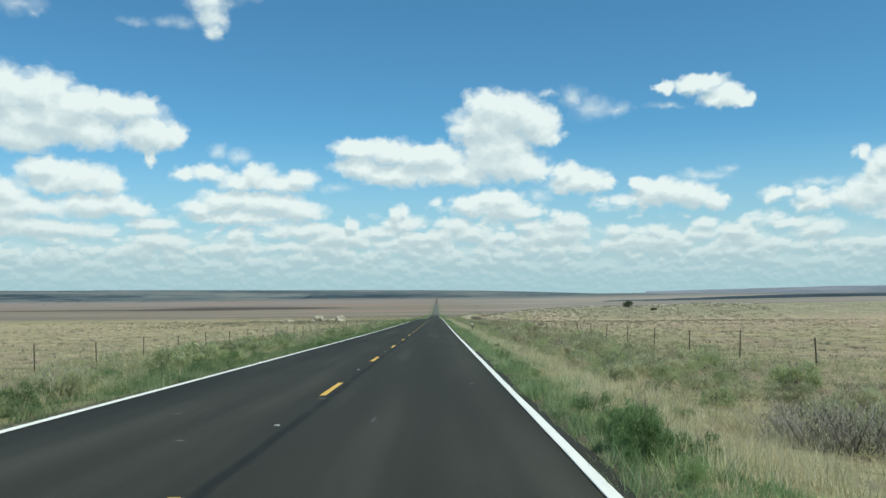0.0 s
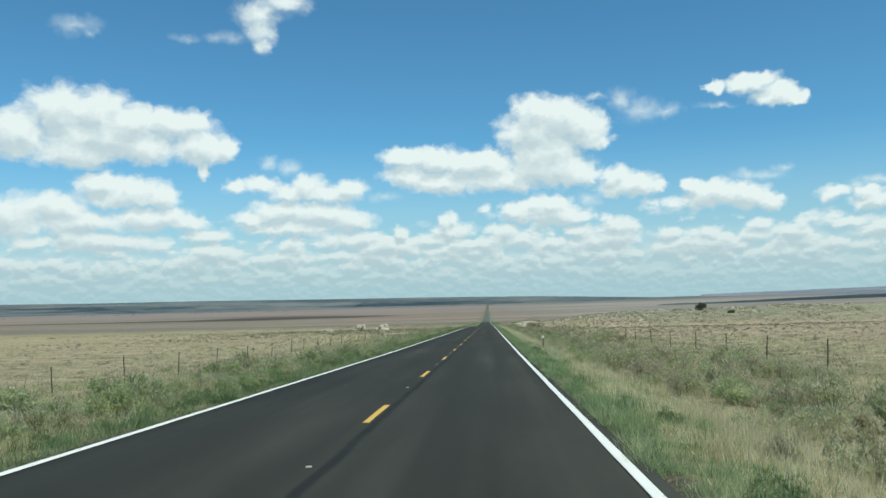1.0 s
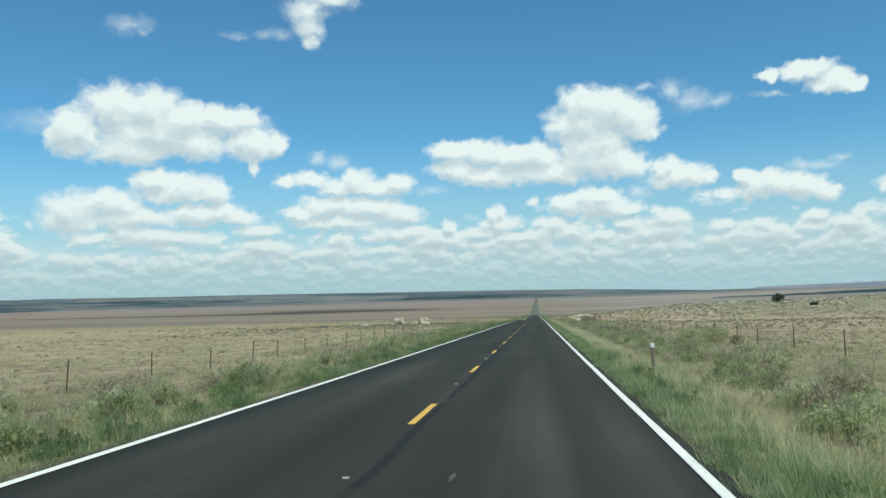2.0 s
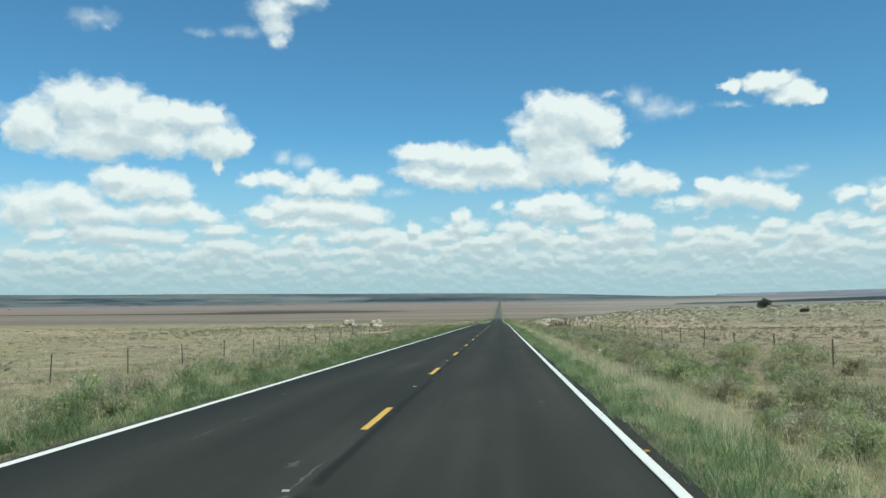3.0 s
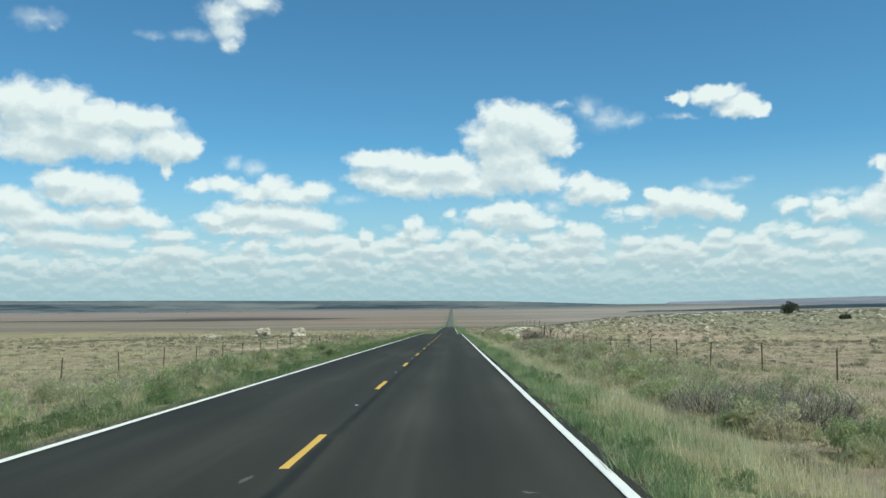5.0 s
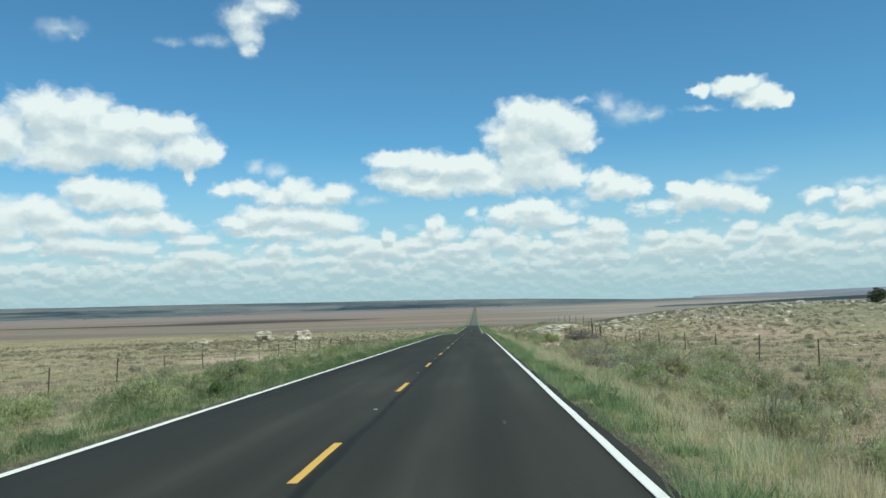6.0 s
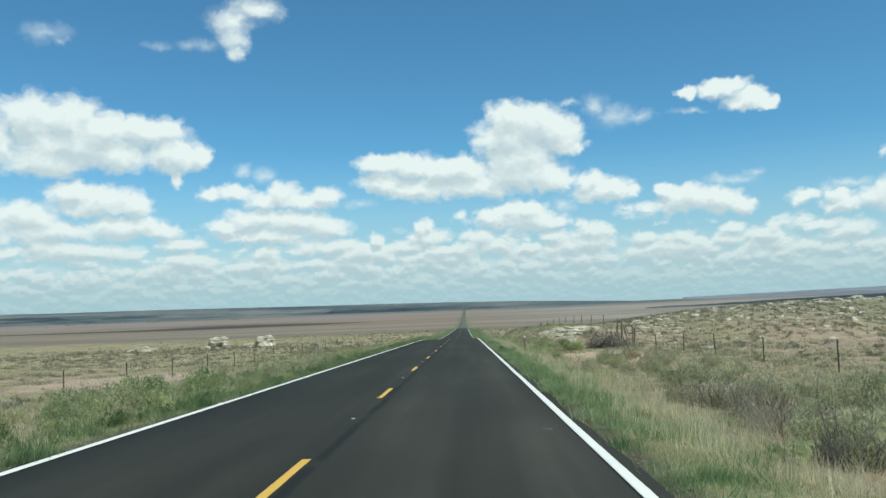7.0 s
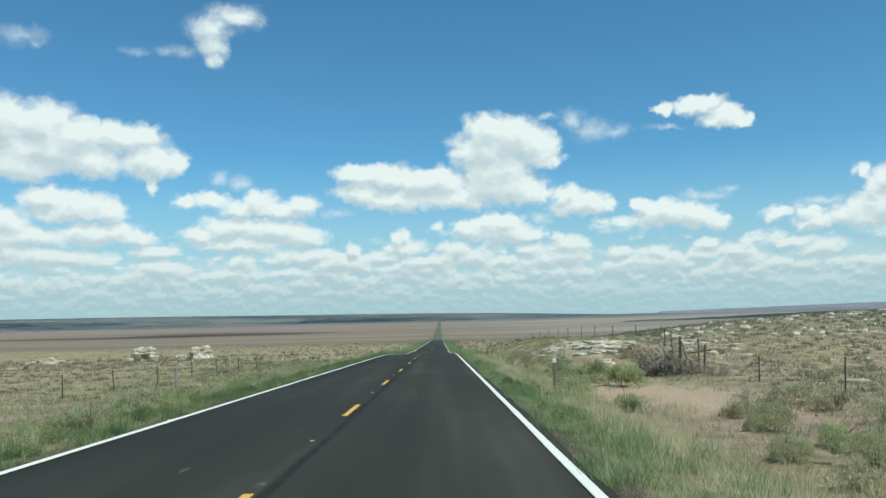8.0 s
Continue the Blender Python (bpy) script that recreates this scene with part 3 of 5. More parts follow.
def ground_z(x, y):
    x, y = np.asarray(x, float), np.asarray(y, float)
    a = np.abs(x)
    right = np.interp(a, [0, 3.8, 4.05, 5.2, 7, 11, 16, 30, 60], [-0.14, -0.14, -0.05, -0.12, -0.5, -0.66, -0.6, -0.75, -1.0])
    left = np.interp(a, [0, 3.8, 4.05, 5.2, 8, 12, 17, 40, 80], [-0.14, -0.14, -0.05, -0.12, -0.6, -0.85, -0.95, -1.0, -1.2])
    z = road_z(y) + np.where(x > 0, right, left)
    z = z + wave(x, y) * np.interp(a, [4.6, 7, 20, 80], [0, 0.05, 0.10, 0.22])
    # the stony rise beyond the right-hand fence
    rise = np.interp(x, [12, 16, 22, 34, 48, 70, 95, 160, 320], [0, 0.3, 2.0, 3.5, 4.4, 4.7, 5.3, 5.5, 2.0])
    foot = 248 + np.clip(0.5 * (x - 15), 0, 20)
    z = z + rise * smoothstep(foot, foot + 34, y) * (1 - smoothstep(325, 520, y))
    # the knoll through which the road is cut
    z = z + smoothstep(6.5, 12, x) * (1 - smoothstep(14, 22, x)) * smoothstep(247, 263, y) * (1 - smoothstep(310, 420, y)) * (1.7 + 0.8 * np.maximum(0, -GRADE * y - road_z(y)))
    # the shelf that carries the boulders on the other side
    z = z + smoothstep(14, 30, -x) * np.maximum(0, -GRADE * y - road_z(y)) * (1 - smoothstep(352, 440, y))
    # the far plain climbs towards the mesa
    z = z + 9.0 * smoothstep(250, 1200, x) * smoothstep(1000, 2000, y)
    z = z + smoothstep(30, 80, x) * smoothstep(225, 300, y) * (1 - smoothstep(310, 420, y)) * 0.35 * wave(x * 0.22, y * 0.3)
    return z


STATIONS = np.concatenate([np.linspace(-400, -12, 12), np.arange(-10, 345, 1.75), np.linspace(346, 800, 110), np.geomspace(806, 4900, 90)])


def make_ground():
    xs = np.concatenate([-np.geomspace(4800, 24, 60), np.linspace(-23, -5, 37), [-4.7, -4.4, -4.05, -3.75, 0, 3.75, 4.05, 4.4, 4.7],
                         np.linspace(5, 23, 37), np.geomspace(24, 4800, 60)])
    ys = STATIONS
    gx, gy = np.meshgrid(xs, ys)
    verts = np.stack([gx, gy, ground_z(gx, gy)], -1).reshape(-1, 3)
    n, k = len(xs), len(ys)
    i = (np.arange(k - 1)[:, None] * n + np.arange(n - 1)).ravel()
    tris = np.concatenate([np.stack([i, i + 1, i + n + 1], -1), np.stack([i, i + n + 1, i + n], -1)])
    ob = tri_mesh("ground", verts, tris, GROUND)
    ob.data.polygons.foreach_set("use_smooth", [True] * len(tris))
    tagged(ob, "dry straw-coloured grassland on pinkish sandy soil", "ground", kind="structure")


def make_road():
    ys = STATIONS[STATIONS < 2400]
    rng = np.random.default_rng(4)
    verts, faces = [], []
    for j, y in enumerate(ys):
        z = float(road_z(y))
        e1, e2 = rng.uniform(-0.05, 0.05, 2)
        for x, dz in ((-3.86 + e1, -0.16), (-3.82 + e1, -0.015), (-2, 0.0), (0, 0.0), (2, 0.0), (3.88 + e2, -0.015), (3.92 + e2, -0.16)):
            verts.append((x, y, z + dz))
        if j:
            for c in range(6):
                o = (j - 1) * 7 + c
                faces.append((o, o + 1, o + 8, o + 7))
    road = mesh_object("road", verts, faces, ASPHALT, smooth=True)
    tagged(road, "straight two-lane road of dark fresh asphalt", "road", kind="structure")

    def stripe(name, x0, x1, y0, y1, mat, label, step=3.0, ragged=0.0):
        n = max(1, round((y1 - y0) / step))
        v, f = [], []
        for j in range(n + 1):
            y = y0 + (y1 - y0) * j / n
            z = float(road_z(y))
            w1, w2 = rng.uniform(-ragged, ragged, 2)
            v += [(x0 + w1, y, z - 0.002), (x0 + w1 + 0.004, y, z + 0.005), (x1 + w2 - 0.004, y, z + 0.005), (x1 + w2, y, z - 0.002)]
            if j:
                o = (j - 1) * 4
                f += [(o + c, o + c + 1, o + c + 5, o + c + 4) for c in range(3)]
        o = n * 4
        f += [(0, 3, 2, 1), (o, o + 1, o + 2, o + 3)]
        return mesh_object(name, v, f, mat, road, label)

    for side in (-1, 1):
        stripe("edge_line", side * 3.66 - 0.066, side * 3.66 + 0.066, -60, 900, WHITE_PAINT, "solid white painted edge line", 2.0, 0.006)
    k = -3
    while DASH0 + 12.19 * k < 640:
        y = DASH0 + 12.19 * k
        stripe("centre_dash", -0.058, 0.058, y, y + 3.05, YELLOW_PAINT, "yellow painted centre dash", 0.6, 0.005)
        k += 1
    # pale scrapes and spots in the tar
    for x, y, w, length in ((0.20, 99.5, 0.035, 3.0), (0.24, 102.9, 0.03, 2.2), (0.0, 85.6, 0.05, 1.7), (-0.32, 86.8, 0.14, 0.5), (-2.23, 89.0, 0.06, 1.3), (-2.15, 91.0, 0.05, 0.9),
                            (0.02, 84.8, 0.22, 0.6), (-0.27, 137.9, 0.10, 0.5), (-1.06, 112.2, 0.13, 0.4), (-1.25, 216.6, 0.09, 0.5), (0.0, 215.4, 0.16, 0.4), (-1.9, 50.4, 0.10, 0.3),
                            (2.95, 19.1, 0.14, 0.5), (1.27, 12.7, 0.07, 0.7), (1.1, 61.0, 0.08, 0.5), (-2.6, 150.0, 0.10, 0.4), (2.4, 168.0, 0.07, 0.6)):
        v, f = [], []
        n = 9
        for j in range(n):
            s = math.sin(math.pi * (j + 0.35) / (n - 0.3)) * rng.uniform(0.45, 1.0)
            yy = y + length * j / (n - 1)
            cx = x + rng.uniform(-0.3, 0.3) * w
            z = float(road_z(yy)) + 0.003
            v += [(cx - w * s / 2, yy, z), (cx + w * s / 2, yy, z)]
            if j:
                f.append((2 * j - 2, 2 * j - 1, 2 * j + 1, 2 * j))
        mesh_object("scuff", v, f, SCUFF, road, "pale scrape in the asphalt")

# ---- grass ----
def blades(name, x, y, height, width, lean, mat, seed, label, category="grass", plain=False):
    """Bent blades, one at each place, as one mesh."""
    rng = np.random.default_rng(seed)
    n = len(x)
    z = ground_z(x, y) - 0.02
    turn = rng.uniform(0, 2 * np.pi, n)
    way = rng.uniform(0, 2 * np.pi, n)
    across = np.stack([np.cos(turn), np.sin(turn), np.zeros(n)], -1) * (width / 2)[:, None]
    out = np.stack([np.cos(way), np.sin(way), np.zeros(n)], -1) * (lean * height)[:, None]
    up = np.stack([np.zeros(n), np.zeros(n), height], -1)
    base = np.stack([x, y, z], -1)
    mid = base + up * 0.55 + out * 0.35
    tip = base + up + out
    v = np.stack([base - across, base + across, mid - across * 0.75, mid + across * 0.75, tip], 1).reshape(-1, 3)
    i = (np.arange(n) * 5)[:, None]
    tris = i + [[0, 1, 4]] if plain else np.concatenate([i + [[0, 1, 3]], i + [[0, 3, 2]], i + [[2, 3, 4]]])
    if plain:
        v = v.reshape(-1, 5, 3)[:, [0, 1, 4]].reshape(-1, 3)
        tris = (np.arange(n) * 3)[:, None] + [[0, 1, 2]]
    ob = tri_mesh(name, v, tris, mat)
    return tagged(ob, label, category, kind="stuff")


def tufts(rng, cx, cy, per, spread):
    """Places of blades round tuft centres."""
    x = np.repeat(cx, per) + rng.normal(0, 1, len(cx) * per) * np.repeat(spread, per)
    y = np.repeat(cy, per) + rng.normal(0, 1, len(cy) * per) * np.repeat(spread, per)
    return x, y


def patchy(x, y, s=0.35):
    return 0.5 + 0.5 * np.sin(s * y + 2.1 * np.sin(0.23 * s * y + 0.7 * x)) * np.sin(1.9 * s * x + 1.3 * np.sin(0.6 * s * y))


def off_bare(rng, cx, cy):
    """Which tufts stay, off the trampled, bare places."""
    thin = np.zeros(len(cx))
    for x0, y0, rx, ry in ((10.4, 236.0, 2.8, 7.5), (11.2, 264.5, 3.0, 7.5), (7.8, 122.0, 1.15, 6.5), (-18.0, 231.0, 5.5, 9.0)):
        thin = np.maximum(thin, np.exp(-(((cx - x0) / rx) ** 2 + ((cy - y0) / ry) ** 2)))
    return rng.uniform(0, 1, len(cx)) > 1.08 * thin


def clumped(rng, n, across):
    """Tuft centres, most of them gathered in clumps, with each clump's vigour."""
    m, k = int(0.35 * n), max(1, int(0.65 * n) // 10)
    x0, y0, v0 = across(k), rng.uniform(-2, 300, k), rng.uniform(0.55, 1.55, k)
    x = np.concatenate([across(m), np.repeat(x0, 10) + rng.normal(0, 0.17, 10 * k)])
    y = np.concatenate([rng.uniform(-2, 300, m), np.repeat(y0, 10) + rng.normal(0, 0.22, 10 * k)])
    return x, y, np.concatenate([np.full(m, 0.75), np.repeat(v0, 10)])


def make_grass():
    rng = np.random.default_rng(11)
    for side, far in ((1, 6.4), (-1, 6.8)):
        # lush green strip on the shoulder's rim
        n = 19500 if side > 0 else 16500
        rim = 3.9 if side > 0 else 3.84
        cx, cy, vigour = clumped(rng, n, lambda k: rim + (far - rim) * rng.beta(0.9, 2.0, k))
        cx += 0.18 * np.sin(cy * 1.3) + 0.12 * np.sin(cy * 3.7)
        cx = np.maximum(cx, rim - 0.04 + 0.08 * np.sin(cy * 2.3))
        keep = rng.uniform(0, 1, len(cx)) < 0.55 + 0.45 * patchy(cx * side, cy, 0.5)
        cx, cy, vigour = cx[keep] * side, cy[keep], vigour[keep]
        x, y = tufts(rng, cx, cy, 18, rng.uniform(0.06, 0.2, len(cx)))
        tall = np.repeat(vigour * rng.uniform(0.14, 0.42, len(cx)) * (0.35 + 0.75 * patchy(cx, cy, 1.3)) * (0.88 if side > 0 else 0.95), 18)
        h = tall * rng.uniform(0.6, 1.15, len(x))
        keep = np.abs(x) > rim - 0.12
        blades("verge_grass", x[keep], y[keep], h[keep], rng.uniform(0.008, 0.017, keep.sum()), rng.uniform(0.15, 0.95, keep.sum()),
               GREEN_GRASS if side > 0 else WEED_GRASS, 21 + side, "lush green grass along the asphalt's edge", plain=True)
        # bleached bunch grass behind it
        n = 14500
        cx, cy, vigour = clumped(rng, n, lambda k: 4.9 + 5.0 * rng.beta(1.05, 1.9, k))
        keep = rng.uniform(0, 1, len(cx)) < np.where(cx > 8.4, 0.08, 0.34) + 0.95 * smoothstep(0.35, 0.7, patchy(cx * side + 3, cy, 0.47))
        keep &= off_bare(rng, cx * side, cy)
        if side > 0:   # brush takes the straw's place further on
            keep &= rng.uniform(0, 1, len(cx)) < 1 - 0.7 * smoothstep(172, 182, cy) * smoothstep(5.6, 6.8, cx)
        cx, cy, vigour = cx[keep] * side, cy[keep], vigour[keep]
        x, y = tufts(rng, cx, cy, 16, rng.uniform(0.05, 0.14, len(cx)))
        h = np.repeat(vigour * rng.uniform(0.13, 0.40, len(cx)) * (0.6 + 0.5 * patchy(cx, cy, 0.8)), 16) * rng.uniform(0.6, 1.2, len(x))
        blades("bunch_grass", x, y, h, rng.uniform(0.006, 0.012, len(x)), rng.uniform(0.2, 1.2, len(x)),
               DRY_GRASS, 31 + side, "bleached straw-coloured bunch grass on the verge", plain=True)
        # tall upright straw between the green rim and the brush
        n = 11000 if side > 0 else 2200
        cy = rng.uniform(-2, 262, n)
        cx = 4.7 + 3.3 * rng.beta(1.3, 1.6, n)
        keep = rng.uniform(0, 1, n) < 0.12 + 0.88 * smoothstep(0.40, 0.70, patchy(cx * side + 5, cy + 11, 0.9)) * (0.4 + 0.6 * patchy(cx, cy, 0.2))
        keep &= rng.uniform(0, 1, n) < 1 - 0.72 * smoothstep(172, 182, cy) * smoothstep(5.3, 6.4, cx)
        if side > 0:   # dead brush lies here
            for mid in (13.5, 146.5):
                keep &= rng.uniform(0, 1, n) > 0.85 * np.exp(-((cy - mid) / 4.5) ** 2) * smoothstep(6.3, 7.2, cx)
        keep &= off_bare(rng, cx * side, cy)
        cx, cy = cx[keep] * side, cy[keep]
        x, y = tufts(rng, cx, cy, 15, rng.uniform(0.04, 0.13, len(cx)))
        h = np.repeat(rng.uniform(0.22, 0.55, len(cx)), 15) * rng.uniform(0.55, 1.1, len(x))
        blades("tall_straw", x, y, h, rng.uniform(0.006, 0.011, len(x)), rng.uniform(0.03, 0.4, len(x)),
               PALE_STRAW, 81 + side, "tall pale straw stalks on the verge", plain=True)
        # low mixed growth up to the fence
        n = 13000
        cy = rng.uniform(0, 310, n)
        cx = rng.uniform(6.0, 19.0, n)
        keep = rng.uniform(0, 1, len(cx)) < 0.3 + 0.7 * patchy(cx * side + 9, cy, 0.27)
        keep &= off_bare(rng, cx * side, cy)
        cx, cy = cx[keep] * side, cy[keep]
        x, y = tufts(rng, cx, cy, 17, rng.uniform(0.06, 0.18, len(cx)))
        h = np.repeat(rng.uniform(0.1, 0.40, len(cx)), 17) * rng.uniform(0.5, 1.2, len(x))
        blades("verge_growth", x, y, h, rng.uniform(0.007, 0.016, len(x)), rng.uniform(0.2, 1.2, len(x)),
               MIX_GRASS, 41 + side, "low grey-green and straw growth before the fence", plain=True)
        # sparse knee-high growth either side of the fence
        for mat, seed, tall, words in ((SAGE_LEAF, 71, 0.40, "grey-green low sage scattered along the fence"), (SCRUB_LEAF, 73, 0.34, "dull brown-green scrub scattered along the fence"),
                                       (DRY_GRASS, 75, 0.30, "pale tufts of dry grass scattered along the fence")):
            n = 5200
            cy = rng.uniform(0, 300, n)
            cx = 9.5 + 26 * rng.beta(1.0, 1.5, n)
            keep = rng.uniform(0, 1, n) < 0.15 + 0.85 * smoothstep(0.3, 0.75, patchy(cx * side + seed, cy + seed, 0.33))
            keep &= rng.uniform(0, 1, n) < np.where(cx > 17.0, 0.6, 1.0)
            keep &= off_bare(rng, cx * side, cy)
            cx, cy = cx[keep] * side, cy[keep]
            x, y = tufts(rng, cx, cy, 14, rng.uniform(0.08, 0.24, len(cx)))
            h = np.repeat(rng.uniform(0.3, 1.0, len(cx)) * tall, 14) * rng.uniform(0.4, 1.15, len(x))
            blades("fence_growth", x, y, h, rng.uniform(0.012, 0.028, len(x)), rng.uniform(0.3, 1.3, len(x)), mat, seed + side, words, "scrub", True)
        # open range beyond the fence
        n = 9500
        cy = 5 + 395 * rng.uniform(0, 1, n)
        cx = 16 + 120 * rng.beta(1.0, 2.2, n)
        keep = rng.uniform(0, 1, len(cx)) < (0.25 + 0.75 * patchy(cx * side, cy, 0.11))
        cx, cy = cx[keep] * side, cy[keep]
        x, y = tufts(rng, cx, cy, 7, rng.uniform(0.10, 0.28, len(cx)))
        h = np.repeat(rng.uniform(0.08, 0.24, len(cx)), 7) * rng.uniform(0.5, 1.2, len(x))
        blades("range_grass", x, y, h, rng.uniform(0.03, 0.07, len(x)), rng.uniform(0.2, 1.1, len(x)),
               DRY_GRASS, 51 + side, "short bleached grass of the open range", plain=True)
        n = 6500 if side > 0 else 4200
        cy = 5 + 360 * rng.uniform(0, 1, n) ** 0.8
        cx = 16.5 + 110 * rng.beta(1.0, 1.8, n)
        if side > 0:
            cx = np.concatenate([cx, rng.uniform(15, 115, 8200)])
            cy = np.concatenate([cy, 215 + 107 * rng.beta(1.7, 1.0, 8200)])
            foot = 248 + np.clip(0.5 * (cx - 15), 0, 20)   # open straw at the foot of the rise
            keep = rng.uniform(0, 1, len(cx)) > 0.9 * smoothstep(20, 32, cx) * smoothstep(foot - 30, foot - 16, cy) * (1 - smoothstep(foot + 3, foot + 9, cy))
            cx, cy = cx[keep], cy[keep]
        else:
            cx = np.concatenate([cx, rng.uniform(9, 80, 5200)])
            cy = np.concatenate([cy, 190 + 155 * rng.beta(1.5, 1.1, 5200)])
            keep = (cy < 200) | (rng.uniform(0, 1, len(cx)) < smoothstep(0.25, 0.7, patchy(cx, cy, 0.25)))
            cx, cy = cx[keep], cy[keep]
        cx, cy = cx * side, cy
        spread = rng.uniform(0.12, 0.34, len(cx)) * np.where(cy > 235, 1.25, 1.0)
        x, y = tufts(rng, cx, cy, 24, spread)
        dome = np.exp(-((x - np.repeat(cx, 24)) ** 2 + (y - np.repeat(cy, 24)) ** 2) / np.repeat(2.6 * spread ** 2, 24))
        h = np.repeat(np.where(np.abs(cx) * 3 + cy < 320, 0.7, 1.1) * rng.uniform(0.14, 0.46, len(cx)), 24) * dome * rng.uniform(0.55, 1.15, len(x))
        blades("range_scrub", x, y, h, np.repeat(np.where(cy > 235, 1.5, 1.0), 24) * rng.uniform(0.022, 0.05, len(x)), rng.uniform(0.2, 0.9, len(x)),
               SCRUB_LEAF, 61 + side, "low dark scrub dotting the open range", "scrub", True)


def make_far_scrub():
    """Scrub and grass clumps on the slope past the brow."""
    rng = np.random.default_rng(77)
    n = 5000
    cy = 300 + 520 * rng.uniform(0, 1, n) ** 1.3
    cx = rng.choice([-1, 1], n) * (5.5 + 190 * rng.beta(0.9, 2.0, n))
    x, y = tufts(rng, cx, cy, 9, rng.uniform(0.15, 0.5, n))
    h = np.repeat(rng.uniform(0.2, 0.7, n), 9) * rng.uniform(0.5, 1.1, len(x))
    blades("far_scrub", x, y, h, rng.uniform(0.08, 0.2, len(x)), rng.uniform(0.2, 1.0, len(x)),
           SCRUB_LEAF, 78, "low scrub clumps on the slope past the brow", "scrub", True)
    n = 2600
    cy = 296 + 420 * rng.uniform(0, 1, n) ** 1.2
    cx = rng.choice([-1, 1], n) * (4.15 + 4.5 * rng.beta(0.9, 2.2, n))
    x, y = tufts(rng, cx, cy, 9, rng.uniform(0.08, 0.22, n))
    h = np.repeat(rng.uniform(0.3, 0.9, n), 9) * rng.uniform(0.5, 1.1, len(x))
    keep = np.abs(x) > 3.95
    x, y, h = x[keep], y[keep], h[keep]
    blades("far_verge_grass", x, y, h, rng.uniform(0.05, 0.12, len(x)), rng.uniform(0.2, 1.0, len(x)),
           GREEN_GRASS, 79, "green grass along the road past the brow", plain=True)


# ---- shrubs, each with stems and foliage ----
def cone_path(bm, pts, radii, sides=3):
    """A tapering twig through the points."""
    rings = []
    for p, r in zip(pts, radii):
        rings.append([bm.verts.new((p[0] + r * math.cos(2 * math.pi * k / sides), p[1] + r * math.sin(2 * math.pi * k / sides), p[2])) for k in range(sides)])
    for a, b in zip(rings, rings[1:]):
        for k in range(sides):
            bm.faces.new((a[k], a[(k + 1) % sides], b[(k + 1) % sides], b[k]))


def twig_mesh(rng, count, reach, height, thick, forks):
    bm = bmesh.new()
    for _ in range(count):
        a, lean = rng.uniform(0, 2 * math.pi), rng.uniform(0.1, 1.0)
        h = height * rng.uniform(0.6, 1.0) * (1.1 - 0.4 * lean)
        end = Vector((math.cos(a) * reach * lean, math.sin(a) * reach * lean, h))
        mid = Vector((end.x * 0.35 + rng.uniform(-0.05, 0.05), end.y * 0.35 + rng.uniform(-0.05, 0.05), h * 0.5))
        root = Vector((math.cos(a) * 0.05, math.sin(a) * 0.05, -0.05))
        cone_path(bm, (root, mid, end), (thick, thick * 0.7, thick * 0.25))
        for _f in range(forks):
            s = mid.lerp(end, rng.uniform(0.0, 0.8))
            tip = s + Vector((rng.uniform(-1, 1), rng.uniform(-1, 1), rng.uniform(0.1, 1.1))) * reach * 0.32
            cone_path(bm, (s, s.lerp(tip, 0.5) + Vector((0, 0, 0.03)), tip), (thick * 0.5, thick * 0.4, thick * 0.15))
    return bm


def tangle_mesh(rng, count, reach, height, thick):
    """A fallen tangle of dry twigs, each from its own root."""
    bm = bmesh.new()
    for _ in range(count):
        a, q = rng.uniform(0, 2 * math.pi), reach * 0.8 * math.sqrt(rng.uniform(0, 1))
        root = Vector((math.cos(a) * q, math.sin(a) * q, rng.uniform(-0.03, 0.35) * height * (1.1 - q / reach)))
        b = a + rng.normal(0, 0.9)
        long = reach * rng.uniform(0.25, 0.75)
        end = root + Vector((math.cos(b) * long, math.sin(b) * long, height * rng.uniform(0.0, 0.75)))
        mid = root.lerp(end, 0.5) + Vector((rng.normal(0, 0.05), rng.normal(0, 0.05), rng.uniform(0.0, 0.14)))
        cone_path(bm, (root, mid, end), (thick, thick * 0.75, thick * 0.3))
        for _f in range(2):
            s = mid.lerp(end, rng.uniform(-0.2, 0.9))
            tip = s + Vector((rng.normal(0, 0.5), rng.normal(0, 0.5), rng.uniform(-0.15, 0.8))) * reach * 0.3
            cone_path(bm, (s, s.lerp(tip, 0.5) + Vector((0, 0, 0.02)), tip), (thick * 0.5, thick * 0.4, thick * 0.2))
    return bm


def leaf_arrays(rng, lobes, count, size, upright, slim=0.26):
    """Small leaves scattered through the outer parts of a crown's lobes."""
    pick = rng.integers(0, len(lobes), count)
    c = np.array([l[:3] for l in lobes])[pick]
    r = np.array([l[3] for l in lobes])[pick]
    d = rng.normal(0, 1, (count, 3))
    d /= np.linalg.norm(d, axis=1)[:, None]
    d[:, 2] = np.where(d[:, 2] < -0.35, -d[:, 2], d[:, 2])
    pos = c + d * (r * rng.uniform(0.55, 1.12, count))[:, None]
    pos[:, 2] = np.maximum(pos[:, 2], 0.02)
    u = rng.normal(0, 1, (count, 3))
    u[:, 2] += upright
    u /= np.linalg.norm(u, axis=1)[:, None]
    w = np.cross(u, rng.normal(0, 1, (count, 3)))
    w /= np.linalg.norm(w, axis=1)[:, None]
    s = size * rng.uniform(0.6, 1.4, count)
    u, w = u * s[:, None], w * (s * slim)[:, None]
    v = np.stack([pos - u * 0.5 - w, pos - u * 0.3 + w, pos + u * 0.7], 1).reshape(-1, 3)
    return v, (np.arange(count) * 3)[:, None] + [[0, 1, 2]]


